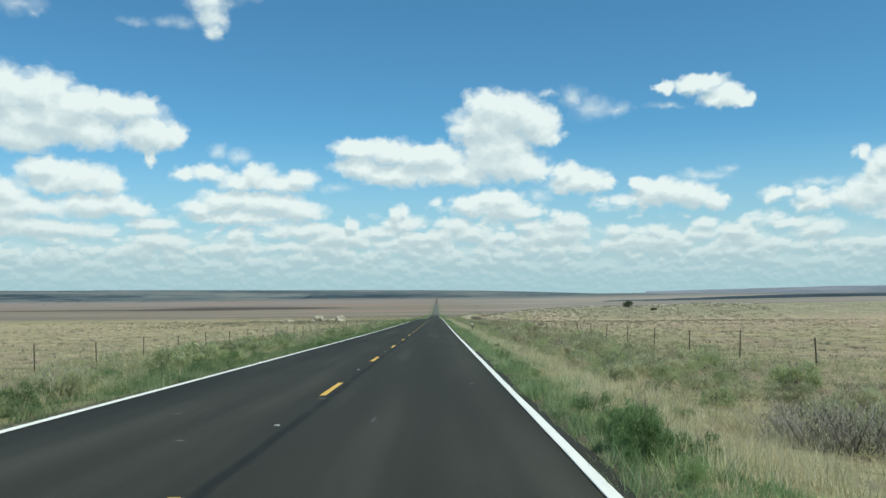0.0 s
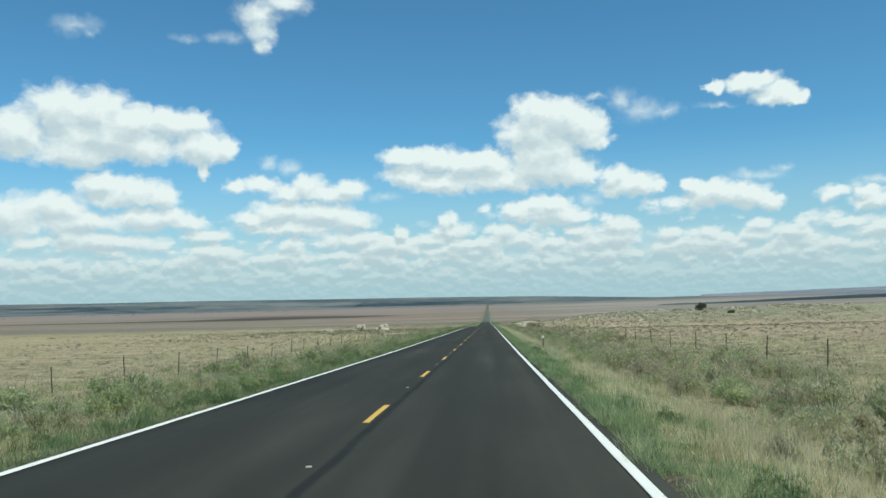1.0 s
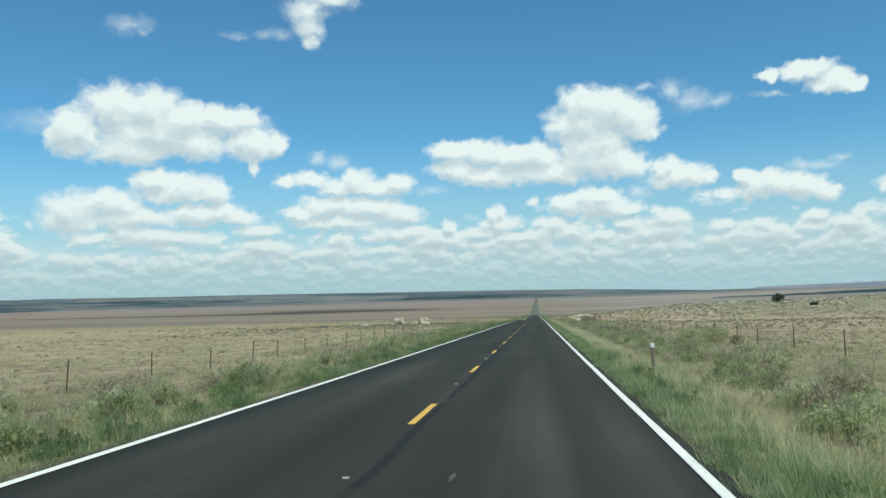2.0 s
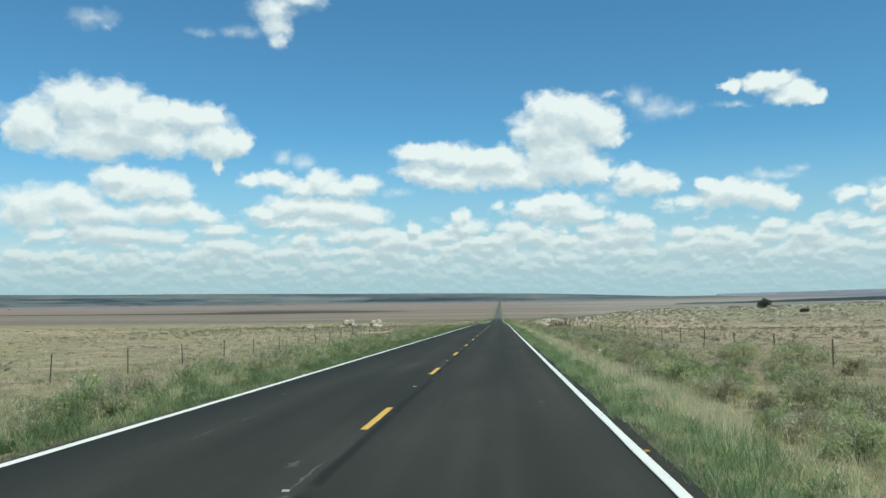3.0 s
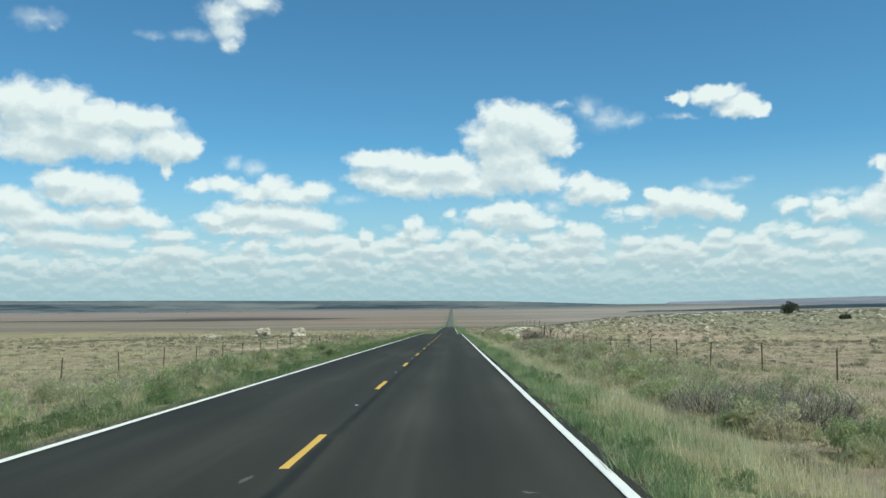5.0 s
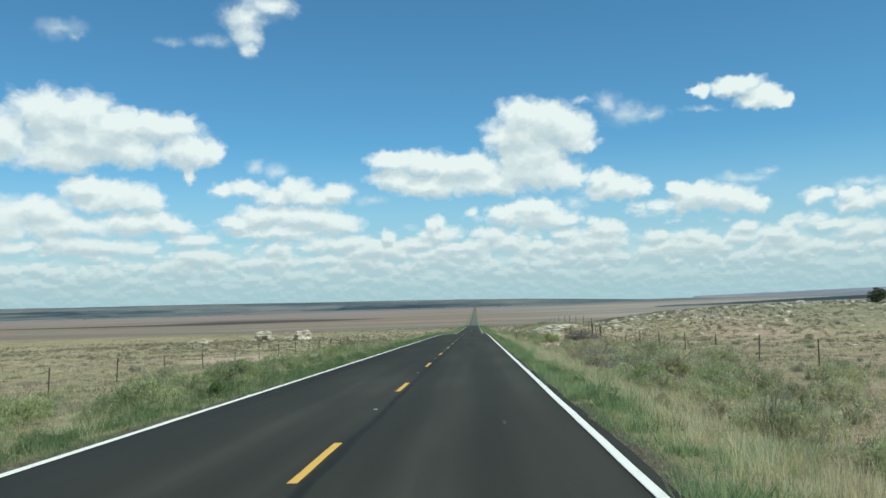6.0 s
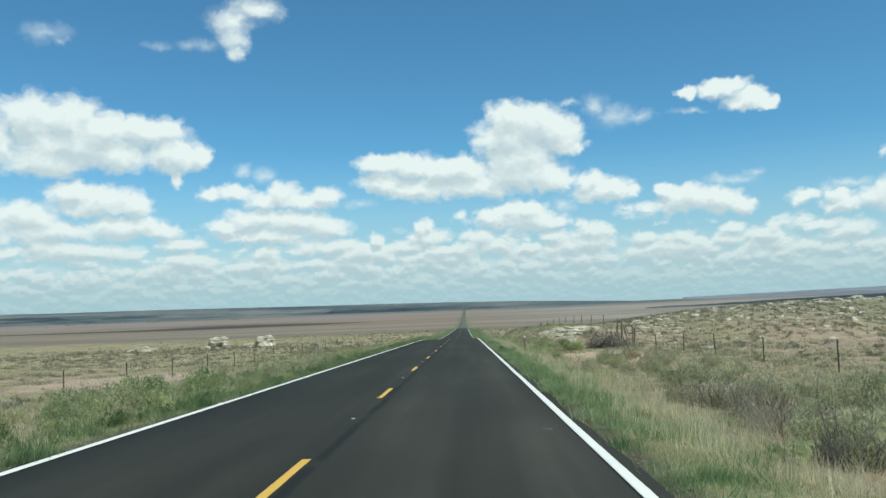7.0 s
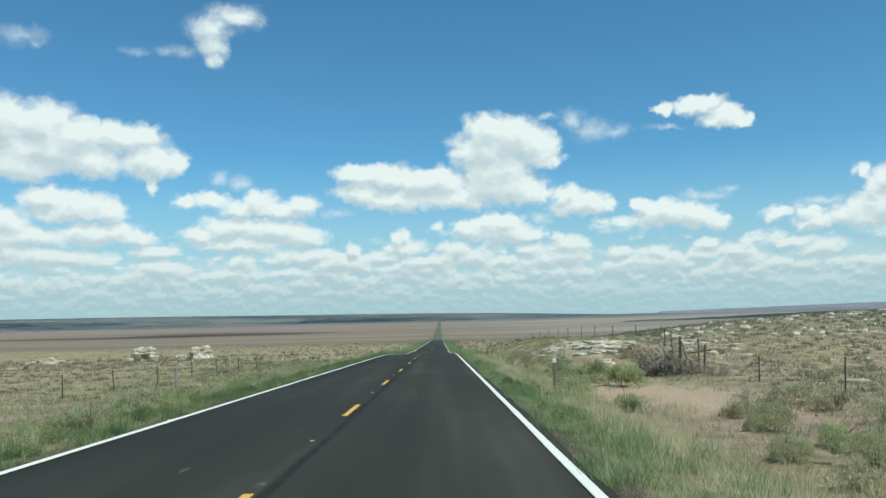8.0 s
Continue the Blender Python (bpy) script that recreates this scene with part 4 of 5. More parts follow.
def crown_lobes(rng, count, reach, height, low=0.08):
    lobes = []
    for _ in range(count):
        a, q = rng.uniform(0, 2 * math.pi), math.sqrt(rng.uniform(0, 1))
        z = height * rng.uniform(low, 0.76) * (1 - 0.55 * q)
        lobes.append((math.cos(a) * q * reach * 0.82, math.sin(a) * q * reach * 0.82, z, reach * rng.uniform(0.16, 0.36)))
    return lobes


def on_bare(x, y):
    """Whether a place lies on one of the bare, sandy patches."""
    return any(((x - cx) / rx) ** 2 + ((y - cy) / ry) ** 2 < 1 for cx, cy, rx, ry in ((10.4, 235.0, 3.0, 12.0), (7.8, 122.0, 1.2, 7.0), (11.2, 264.5, 3.0, 7.5)))


def shrub(kind_name, seed, leaf_mat, label, leaves, size, upright, stems, forks, bark, height=0.62, lobes=9, fallen=False):
    """A shrub about one metre wide, standing at the origin."""
    rng = np.random.default_rng(seed)
    root = new(kind_name)
    root.empty_display_size = 0.2
    wood = tangle_mesh(rng, stems, 0.56, height, 0.0048) if fallen else twig_mesh(rng, stems, 0.56, height * 1.05, 0.0055, forks)
    tagged(part("brushwood", wood, bark, root), kind="stuff")
    if leaves:
        v, t = leaf_arrays(rng, crown_lobes(rng, lobes, 0.5, height), leaves, size, upright, 0.15)
        tagged(tri_mesh("foliage", v, t, leaf_mat, root), kind="stuff")
    return tagged(root, label, "shrub", "roadside shrubs")


SAGE_AT = [(-7.7, 26.6, 1.9), (-9.9, 26.9, 1.2), (9.1, 28.5, 1.7), (10.3, 30.7, 1.2), (10.4, 36.4, 1.7), (-8.3, 40.2, 1.3), (10.1, 43.6, 2.0), (-14.7, 55.9, 1.1),
           (10.4, 56.4, 1.8), (7.9, 63.6, 1.9), (13.6, 67.8, 2.3), (-10.6, 70.3, 2.4), (-8.9, 72.5, 1.4), (9.3, 98.0, 1.8), (7.6, 105.1, 1.8), (8.7, 111.6, 1.4),
           (-7.8, 112.7, 1.3), (14.0, 113.0, 2.5), (9.1, 120.5, 1.4), (13.9, 120.9, 1.9), (8.3, 124.1, 1.0)]
SAGE_ON = [(14.4, 123.6, 1.8), (9.9, 140.5, 1.0), (-9.8, 145.6, 1.7), (11.1, 153.2, 1.3), (9.0, 153.7, 1.5), (-10.8, 156.9, 1.7), (-9.0, 159.0, 1.6), (10.7, 160.3, 1.8),
           (9.0, 173.8, 1.4), (11.3, 177.0, 1.4), (9.3, 177.4, 1.9), (12.6, 179.9, 1.8), (9.2, 185.6, 2.0), (12.7, 192.1, 2.0), (-12.2, 192.6, 1.7), (-10.6, 195.6, 1.5),
           (8.3, 193.6, 1.2), (10.6, 197.3, 2.3), (9.4, 201.2, 2.2), (-12.7, 203.2, 2.0), (9.2, 206.8, 2.1), (9.3, 212.4, 1.3), (8.9, 219.3, 1.8), (7.8, 219.9, 1.1), (9.3, 224.6, 1.6)]
GREEN_AT = [ (12.2, 24.4, 1.7), (-6.6, 38.1, 1.9), (-7.1, 42.9, 2.2), (10.9, 45.0, 1.9), (-5.7, 46.4, 1.0), (-9.0, 51.5, 2.2), (-8.2, 59.2, 2.2), (-10.2, 63.8, 1.5),
            (8.1, 87.9, 1.2), (-9.0, 97.0, 0.8), (7.6, 103.2, 2.1), (8.9, 118.2, 1.4), (-11.6, 133.7, 1.1), (8.5, 139.8, 1.1), (8.6, 142.9, 1.5), (8.4, 146.8, 1.6), (8.3, 151.0, 1.6),
            (-9.1, 172.6, 1.7), (-9.9, 176.0, 1.8), (-11.2, 188.7, 1.4), (9.4, 221.7, 0.9)]
# the leafy clump before the pale knoll
CLUMP_AT = [(9.7, 241.6, 2.1), (8.5, 244.4, 1.9), (8.2, 248.2, 2.2), (9.8, 248.0, 2.0), (8.6, 252.6, 2.1), (9.2, 256.0, 1.6)]
DEAD_AT = [(7.4, 184.6, 1.9), (8.6, 185.4, 2.0), (9.9, 186.8, 1.8), (8.0, 188.4, 1.4), (8.9, 146.9, 2.0), (8.1, 145.0, 1.5), (8.8, 150.6, 1.9), (9.9, 148.8, 1.8), (6.9, 105.6, 1.1), (8.1, 64.9, 1.7),
           (8.0, 13.8, 1.5), (8.9, 46.9, 1.4), (8.2, 58.3, 1.0), (8.7, 92.5, 1.5), (-10.6, 105.5, 1.5), (14.7, 109.6, 1.3), (13.3, 135.6, 1.5), (-9.9, 143.9, 1.5), (7.9, 149.2, 1.8),
           (10.8, 146.0, 1.0), (10.4, 150.7, 1.4), (8.6, 180.2, 1.0), (8.0, 189.7, 1.6), (8.5, 198.6, 1.1), (9.1, 209.6, 1.0), (10.0, 227.9, 1.6), (15.5, 247.6, 1.6), (11.4, 229.6, 1.9), (14.3, 253.6, 2.3), (13.0, 255.0, 1.7)]


def make_shrubs():
    rng = np.random.default_rng(5)
    sage_label = "grey-green sagebrush bush on the dry verge"
    green_label = "leafy green saltbush on the road verge"
    dead_label = "bare grey leafless brush on the verge"
    sage = [shrub("sagebrush", 100 + i, SAGE_LEAF, sage_label, 1100, 0.064, 1.6, 12, 1, DEAD_TWIG, 0.58, 16) for i in range(4)]
    green = [shrub("saltbush", 120 + i, GREEN_LEAF, green_label, 1100, 0.064, 0.9, 10, 1, BARK, 0.60, 15) for i in range(4)]
    fine_sage = [shrub("sagebrush", 160 + i, SAGE_LEAF, sage_label, 5200, 0.040, 1.4, 16, 1, DEAD_TWIG, 0.58, 18) for i in range(3)]
    fine_green = [shrub("saltbush", 170 + i, GREEN_LEAF, green_label, 5200, 0.042, 0.9, 14, 1, BARK, 0.60, 18) for i in range(3)]
    mid_sage = [shrub("sagebrush", 180 + i, SAGE_LEAF, sage_label, 2500, 0.047, 1.4, 14, 1, DEAD_TWIG, 0.58, 18) for i in range(3)]
    mid_green = [shrub("greasewood_bush", 190 + i, GREEN_LEAF, "dull green greasewood bush on the verge", 2500, 0.048, 0.9, 12, 1, DEAD_TWIG, 0.60, 18) for i in range(3)]
    dead = [shrub("dead_brush", 140 + i, SAGE_LEAF, dead_label, 500, 0.03, 0.8, 170, 3, (DEAD_TWIG, GREY_TWIG, DEAD_TWIG)[i], 0.46, 9, True) for i in range(3)]
    lush = [shrub("roadside_weed", 230 + i, RICH_LEAF, "bushy fresh green weed at the asphalt's edge", 5200, 0.036, 1.1, 12, 1, BARK, 0.58, 16) for i in range(2)]
    dry = [shrub("dry_bush", 210 + i, DRY_LEAF, "tan-grey dried bush on the verge", 2400, 0.048, 1.5, 20, 1, DEAD_TWIG, 0.56, 15) for i in range(3)]
    low = [shrub("low_shrub", 220 + i, (SAGE_LEAF, DULL_LEAF, DULL_LEAF, DRY_LEAF)[i], "low rounded dull shrub on the open range", 620, 0.075, 1.0, 6, 0, DEAD_TWIG, 0.5, 11) for i in range(4)]
    used = {}

    def stand(protos, x, y, w, tall=1.0):
        k = int(rng.integers(0, len(protos)))
        if x < -5 and y > 212:   # bushes halved so the grey marker post stays in the camera's view
            w *= 0.5
        z = float(ground_z(x, y)) - 0.03
        h = w ** 0.8 * tall * 1.16
        m = pose(x, y, z, 0, 0, float(rng.uniform(0, 360))) @ Matrix.Diagonal((w, w * float(rng.uniform(0.85, 1.1)), h, 1))
        ob = protos[k]
        if ob.name not in used:
            used[ob.name] = True
            ob.matrix_basis = m
        else:
            copy_thing(ob, m).scale = m.to_scale()

    for x, y, w in SAGE_AT + SAGE_ON:
        stand(fine_sage, x, y, w * (0.8 if y > 198 else 1.1), 1.0)
    for x, y, w in GREEN_AT:
        stand(fine_green, x, y, w * 1.05, 1.0)
    for k, (x, y, w) in enumerate(((9.7, 216.4, 1.3), (10.6, 219.2, 1.2), (8.6, 213.8, 1.2), (11.6, 221.8, 1.6), (12.4, 225.6, 1.7), (10.9, 213.2, 1.5), (12.9, 229.4, 1.5), (13.4, 219.0, 1.4), (7.6, 217.2, 0.9), (11.9, 216.0, 1.3), (13.8, 234.0, 1.2))):
        stand((dry, mid_sage, dry)[k % 3], x, y, w)
    for x, y, w in ((8.4, 147.2, 1.7), (9.2, 146.4, 1.8), (8.0, 149.4, 1.4), (9.9, 147.6, 1.6), (8.6, 15.2, 1.3), (8.4, 13.2, 1.4), (9.2, 14.0, 1.4), (8.2, 200.4, 1.5), (8.4, 198.2, 1.6), (7.7, 195.4, 1.3), (9.3, 203.0, 1.4), (7.2, 191.6, 1.1)):
        stand(dead, x, y, w, 1.1)
    for x, y, w in ((10.7, 21.2, 1.3), (9.8, 22.0, 1.2), (11.3, 19.2, 1.4), (9.2, 23.8, 1.1), (10.0, 17.6, 1.2), (12.4, 17.2, 1.3), (10.0, 160.0, 1.8), (11.4, 154.6, 1.5), (8.6, 206.6, 1.5), (8.0, 193.0, 1.7), (9.2, 194.6, 1.9), (10.6, 198.4, 1.9), (9.8, 190.4, 1.9), (8.2, 188.2, 1.4), (11.4, 203.2, 1.6), (10.0, 207.0, 1.3), (12.6, 194.2, 1.7)):
        stand(mid_sage, x, y, w, 1.0)
    for x, y, w in ((6.5, 115.4, 0.7), (7.2, 114.6, 0.8), (6.9, 117.6, 0.5), (8.1, 113.2, 0.8), (7.6, 119.6, 0.6), (8.6, 111.6, 0.9)):
        stand(dry, x, y, w, 0.9)
    for k, (x, y, w) in enumerate(CLUMP_AT):
        stand((fine_green, mid_sage, mid_green)[k % 3], x, y, w * (1.1, 0.85, 0.95)[k % 3], (1.0, 0.8, 0.9)[k % 3])
    for k, (x, y, w) in enumerate(DEAD_AT):
        stand(dry if k % 2 else dead, x, y, w, 1.0)
    # low shrubs dotting the range either side
    for k in range(270):
        side = 1 if k % 3 else -1
        x, y = (14 + 52 * rng.beta(1.0, 1.4), rng.uniform(150, 300)) if side > 0 else (-10 - 40 * rng.beta(1.0, 1.4), rng.uniform(200, 330))
        stand(low, x, y, rng.uniform(0.5, 1.25), 0.9)
    for _ in range(60):
        stand(low, rng.choice([-1.0, 1.0]) * (13 + 30 * rng.beta(1.0, 1.6)), rng.uniform(15, 200), rng.uniform(0.4, 1.0), 0.85)
    # smaller growth between the large bushes
    for _ in range(430):
        side = 1 if rng.uniform() < 0.48 else -1
        x = 5.7 + 8.6 * rng.beta(1.1, 1.5) if side > 0 else -5.3 - 5.0 * rng.beta(1.0, 2.0)
        y = rng.uniform(8, 275)
        w = rng.uniform(0.4, 0.9) if abs(x) < 6.6 else rng.uniform(0.5, 1.4)
        if on_bare(x, y):
            continue
        stand(((sage, sage, green, dry) if side > 0 else (sage, green, green, dry))[int(rng.integers(0, 4))], x, y, w)
    # low weeds on the rims of the asphalt
    weeds = [shrub("roadside_weed", 200 + i, WEED_LEAF, "low dark green weed at the asphalt's edge", 900, 0.055, 0.8, 6, 0, BARK, 0.55, 13) for i in range(4)]
    for k in range(280):
        side = 1 if k % 6 == 0 else -1
        stand(weeds, side * (4.35 + (1.5 if side < 0 else 0.9) * rng.beta(0.9, 1.6)), rng.uniform(6, 270), rng.uniform(0.35, 0.85))
    # taller bushes along the other rim
    for k in range(120):
        y = rng.uniform(14, 226)
        stand((mid_green, lush, weeds, mid_sage, mid_green)[k % 5], -4.7 - 1.7 * rng.beta(0.9, 1.5), y, rng.uniform(0.45, 1.0), 1.15)
    for k, (x, y, w) in enumerate(((-10.7, 206.8, 1.8), (-10.3, 208.6, 1.6), (-9.6, 205.4, 1.7), (-8.6, 203.6, 1.5), (-7.2, 207.3, 1.4), (-6.5, 208.6, 1.2), (-9.7, 211.6, 1.5), (-12.2, 205.8, 1.5),
                                   (-5.6, 216.2, 2.0), (-7.2, 219.0, 2.4), (-8.0, 218.2, 2.4), (-6.3, 225.6, 2.2), (-5.5, 230.2, 1.9), (-5.7, 221.4, 2.0), (-6.8, 213.6, 2.2), (-6.0, 234.6, 1.9),
                                   (-6.4, 120.6, 1.2), (-5.9, 122.6, 1.3), (-7.2, 126.4, 1.4), (-7.8, 151.8, 1.8), (-8.9, 149.6, 1.7), (-6.9, 139.0, 1.4), (-6.4, 131.4, 1.1), (-7.6, 164.0, 1.6))):
        stand((mid_green, mid_sage, mid_green)[k % 3], x, y, w, 1.1)
    for k in range(34):
        stand((mid_green, mid_green, mid_sage)[k % 3], -5.1 - 2.3 * rng.beta(0.9, 1.6), rng.uniform(212, 262), rng.uniform(1.3, 2.3), 1.1)
    # a leafy clump at the rim
    for x, y, w in ((4.36, 9.5, 0.75), (4.45, 10.2, 0.8), (4.62, 11.0, 0.7), (4.5, 11.8, 0.5), (4.5, 8.3, 0.38)):
        stand(lush, x, y, w, 1.5)
    # the belt of brush before the other fence
    for _ in range(190):
        x, y = 6.6 + 6.6 * rng.beta(1.1, 1.6), rng.uniform(24, 197)
        if on_bare(x, y):
            continue
        if 118 < y < 150 and x > 8.4 and rng.uniform() < 0.55:   # sandier here
            continue
        stand((mid_sage, mid_green, mid_sage, mid_green, mid_sage, mid_green, dry)[int(rng.integers(0, 7))], x, y, rng.uniform(0.8, 2.0))
    # a close row of bushes behind the strip on the other side
    for _ in range(105):
        y = rng.uniform(12, 212)
        stand((mid_sage, mid_green, mid_green)[int(rng.integers(0, 3))], -5.8 - 2.8 * rng.beta(1.0, 1.8), y, rng.uniform(1.0, 2.2), 1.1)


# ---- fences, markers ----
def t_post():
    """A studded steel T-post, 1.75 m long, its foot at the origin."""
    bm = bmesh.new()
    w, d, t = 0.026, 0.034, 0.006
    prof = [(-w, 0), (w, 0), (w, t), (t / 2, t), (t / 2, d), (-t / 2, d), (-t / 2, t), (-w, t)]
    lo = [bm.verts.new((x, y, -0.3)) for x, y in prof]
    hi = [bm.verts.new((x, y, 1.38)) for x, y in prof]
    for k in range(8):
        bm.faces.new((lo[k], lo[(k + 1) % 8], hi[(k + 1) % 8], hi[k]))
    bm.faces.new(hi)
    for k in range(10):
        z = 0.25 + k * 0.11
        bmesh.ops.create_cube(bm, size=1, matrix=Matrix.Translation((0, -0.004, z)) @ Matrix.Diagonal((0.014, 0.010, 0.022, 1)))
    return bm


def round_post(height, radius, seed):
    rng = random.Random(seed)
    bm = bmesh.new()
    pts = [(rng.uniform(-0.01, 0.01) * k, rng.uniform(-0.01, 0.01) * k, -0.3 + (height + 0.3) * k / 4) for k in range(5)]
    cone_path(bm, pts, [radius * rng.uniform(0.85, 1.1) for _ in pts], 7)
    bm.verts.ensure_lookup_table()
    bm.faces.new(bm.verts[-7:])
    return bm


RIGHT_POSTS = [8.3, 16.1, 24.0, 31.9, 39.7, 47.4, 55.2, 63.0, 70.7, 78.3, 85.8, 93.7, 101.6, 109.5, 114.7, 122.4, 130.0, 137.9, 145.2, 153.0, 160.6, 168.1, 175.8, 182.9, 190.1,
               197.3, 205.2, 212.6, 220.5, 228.6, 235.4, 243.3, 251.2, 259.0, 267.0, 275.0, 283.0, 291.0, 299.0, 307.0, 316.0, 326.0, 336.0, 346.0, 357.0, 368.0, 380.0, 392.0, 405.0]
LEFT_POSTS = [10.7, 18.1, 25.5, 32.8, 40.2, 47.6, 55.0, 62.4, 69.6, 77.0, 84.2, 91.6, 99.1, 106.4, 111.5, 118.9, 126.2, 133.6, 140.6, 148.0, 154.6, 161.9, 169.0, 176.2, 183.5,
              190.5, 197.5, 204.4, 211.4, 218.7, 226.1, 233.5, 240.5, 247.9, 254.6, 262.0, 269.5, 277.0, 284.5, 292.0, 300.0, 308.0, 317.0, 327.0, 337.0, 347.0, 358.0, 369.0, 381.0, 393.0, 406.0]


def make_fence(x, ys, seed):
    rng = random.Random(seed)
    fence = new("wire_fence")
    fence.location = (x, ys[0], float(ground_z(x, ys[0])))
    tagged(fence, "barbed wire fence on rusty brown steel posts", "fence", "range fences")
    data = None
    feet = []
    for y in ys:
        px = x + rng.uniform(-0.06, 0.06)
        z = float(ground_z(px, y))
        if data is None:
            ob = part("post", t_post(), RUSTY_STEEL, fence)
            data = ob.data
        else:
            ob = new("post", data)
            ob.parent = fence
        s = rng.uniform(0.82, 0.94)
        ob.matrix_basis = Matrix.Translation(Vector((px, y, z)) - fence.location) @ pose(0, 0, 0, rng.uniform(-3, 3), rng.uniform(-4, 4), 180 if x > 0 else 0) @ Matrix.Diagonal((1.05, 1.05, s, 1))
        feet.append(Vector((px, y, z)) - fence.location)
    for h in (0.42, 0.68, 0.94, 1.22):
        bm = bmesh.new()
        for a, b in zip(feet, feet[1:]):
            pa, pb = a + Vector((0, 0, h)), b + Vector((0, 0, h))
            mid = pa.lerp(pb, 0.5) - Vector((0, 0, rng.uniform(0.01, 0.05)))
            r = 0.0035
            for p, q in ((pa, mid), (mid, pb)):
                ring = [[bm.verts.new(c + Vector((math.cos(k * 2.094) * r, 0, math.sin(k * 2.094) * r))) for k in range(3)] for c in (p, q)]
                for k in range(3):
                    bm.faces.new((ring[0][k], ring[0][(k + 1) % 3], ring[1][(k + 1) % 3], ring[1][k]))
        part("wire", bm, WIRE, fence, "thin barbed wire strand")


def make_brace():
    """Old wooden posts with a heap of blown brush against the fence."""
    brace = new("fence_brace")
    brace.location = (15.6, 251.5, float(ground_z(15.6, 251.5)))
    tagged(brace, "leaning old wooden fence brace of several posts", "fence brace")
    for i, (dx, dy, h, r, lx, ly) in enumerate(((0.3, -0.9, 1.35, 0.07, 2, 3), (0.5, 0.6, 1.45, 0.05, -4, 5), (-0.3, 1.4, 1.3, 0.05, 3, -14), (-0.5, 1.9, 1.5, 0.045, 0, 9),
                                            (-0.1, 2.3, 1.4, 0.06, -6, -4), (0.4, 2.6, 1.2, 0.04, 5, 12))):
        p = part("post", round_post(h, r, 70 + i), WEATHERED_WOOD, brace)
        z = float(ground_z(15.6 + dx, 251.5 + dy)) - brace.location.z
        p.matrix_basis = Matrix.Translation((dx, dy, z)) @ pose(0, 0, 0, lx, ly, 40 * i)
    rail = part("rail", round_post(2.6, 0.04, 90), WEATHERED_WOOD, brace)
    rail.matrix_basis = Matrix.Translation((0.45, 2.0, 0.75)) @ pose(0, 0, 0, 84, 0, 8)


def make_pile():
    """A heap of dark dead branches and stones thrown against the brace."""
    rng = random.Random(61)
    pile = new("brush_pile")
    pile.location = (13.6, 249.6, float(ground_z(13.6, 249.6)))
    tagged(pile, "dark heap of dead branches beside the fence brace", "brush pile")
    for k in range(3):
        bm = bmesh.new()
        for _ in range(190):
            a, r = rng.uniform(0, 6.28), 1.85 * math.sqrt(rng.random())
            z = 1.15 * (1 - (r / 2.1) ** 2) * rng.uniform(0.05, 1.0)
            c = Vector((math.cos(a) * r, math.sin(a) * r * 0.8, z))
            d = Vector((rng.uniform(-1, 1), rng.uniform(-1, 1), rng.uniform(-0.45, 0.45))).normalized() * rng.uniform(0.25, 0.7)
            t = rng.uniform(0.012, 0.035)
            cone_path(bm, (c - d, c + Vector((0, 0, 0.04)), c + d), (t, t * 0.8, t * 0.3), 4)
        tagged(part("brushwood", bm, (DEAD_TWIG, GREY_TWIG, BARK)[k], pile), kind="stuff")
    bm = bmesh.new()
    bmesh.ops.create_icosphere(bm, subdivisions=3, radius=1.0)
    for v in bm.verts:
        v.co = Vector((v.co.x * 0.9, v.co.y * 0.7, v.co.z * 0.4)) * (1 + 0.45 * noise.fractal(v.co * 3.1, 0.7, 2.0, 5))
    part("debris", bm, DARK_BRUSH, pile, "dark core of rotted brush")


def make_delineators():
    for x, y, h, grey in ((5.35, 78.0, 0.8, False), (5.7, 233.0, 1.0, False), (-8.2, 239.0, 1.25, True)):
        d = new("delineator_post")
        d.location = (x, y, float(ground_z(x, y)))
        tagged(d, "grey flexible roadside marker post in the grass" if grey else "brown roadside marker post with a white top", "marker post")
        bm = bmesh.new()
        bmesh.ops.create_cube(bm, size=1, matrix=Matrix.Translation((0, 0, h / 2 - 0.15)) @ Matrix.Diagonal((0.10, 0.045, h + 0.3, 1)))
        bmesh.ops.bevel(bm, geom=[e for e in bm.edges], offset=0.012, segments=1, affect="EDGES")
        part("post", bm, GREY_PLASTIC if grey else WEATHERED_WOOD, d)
        bm = bmesh.new()
        bmesh.ops.create_cube(bm, size=1, matrix=Matrix.Translation((0, 0, h + 0.03)) @ Matrix.Diagonal((0.115, 0.06, 0.13, 1)))
        bmesh.ops.bevel(bm, geom=[e for e in bm.edges], offset=0.012, segments=1, affect="EDGES")
        part("cap", bm, GREY_PLASTIC if grey else WHITE_PLASTIC, d, "weathered white reflector cap" if not grey else "")


def tab(name, mat, label, up=0.03):
    bm = bmesh.new()
    bmesh.ops.create_cube(bm, size=1, matrix=Matrix.Translation((0, 0, 0.004)) @ Matrix.Diagonal((0.07, 0.05, 0.008, 1)))
    bmesh.ops.create_cube(bm, size=1, matrix=Matrix.Translation((0, 0.02, 0.004 + up / 2)) @ Matrix.Diagonal((0.07, 0.012, up, 1)))
    root = new(name)
    part("flap", bm, mat, root)
    return tagged(root, label, "road marker", "road markers")


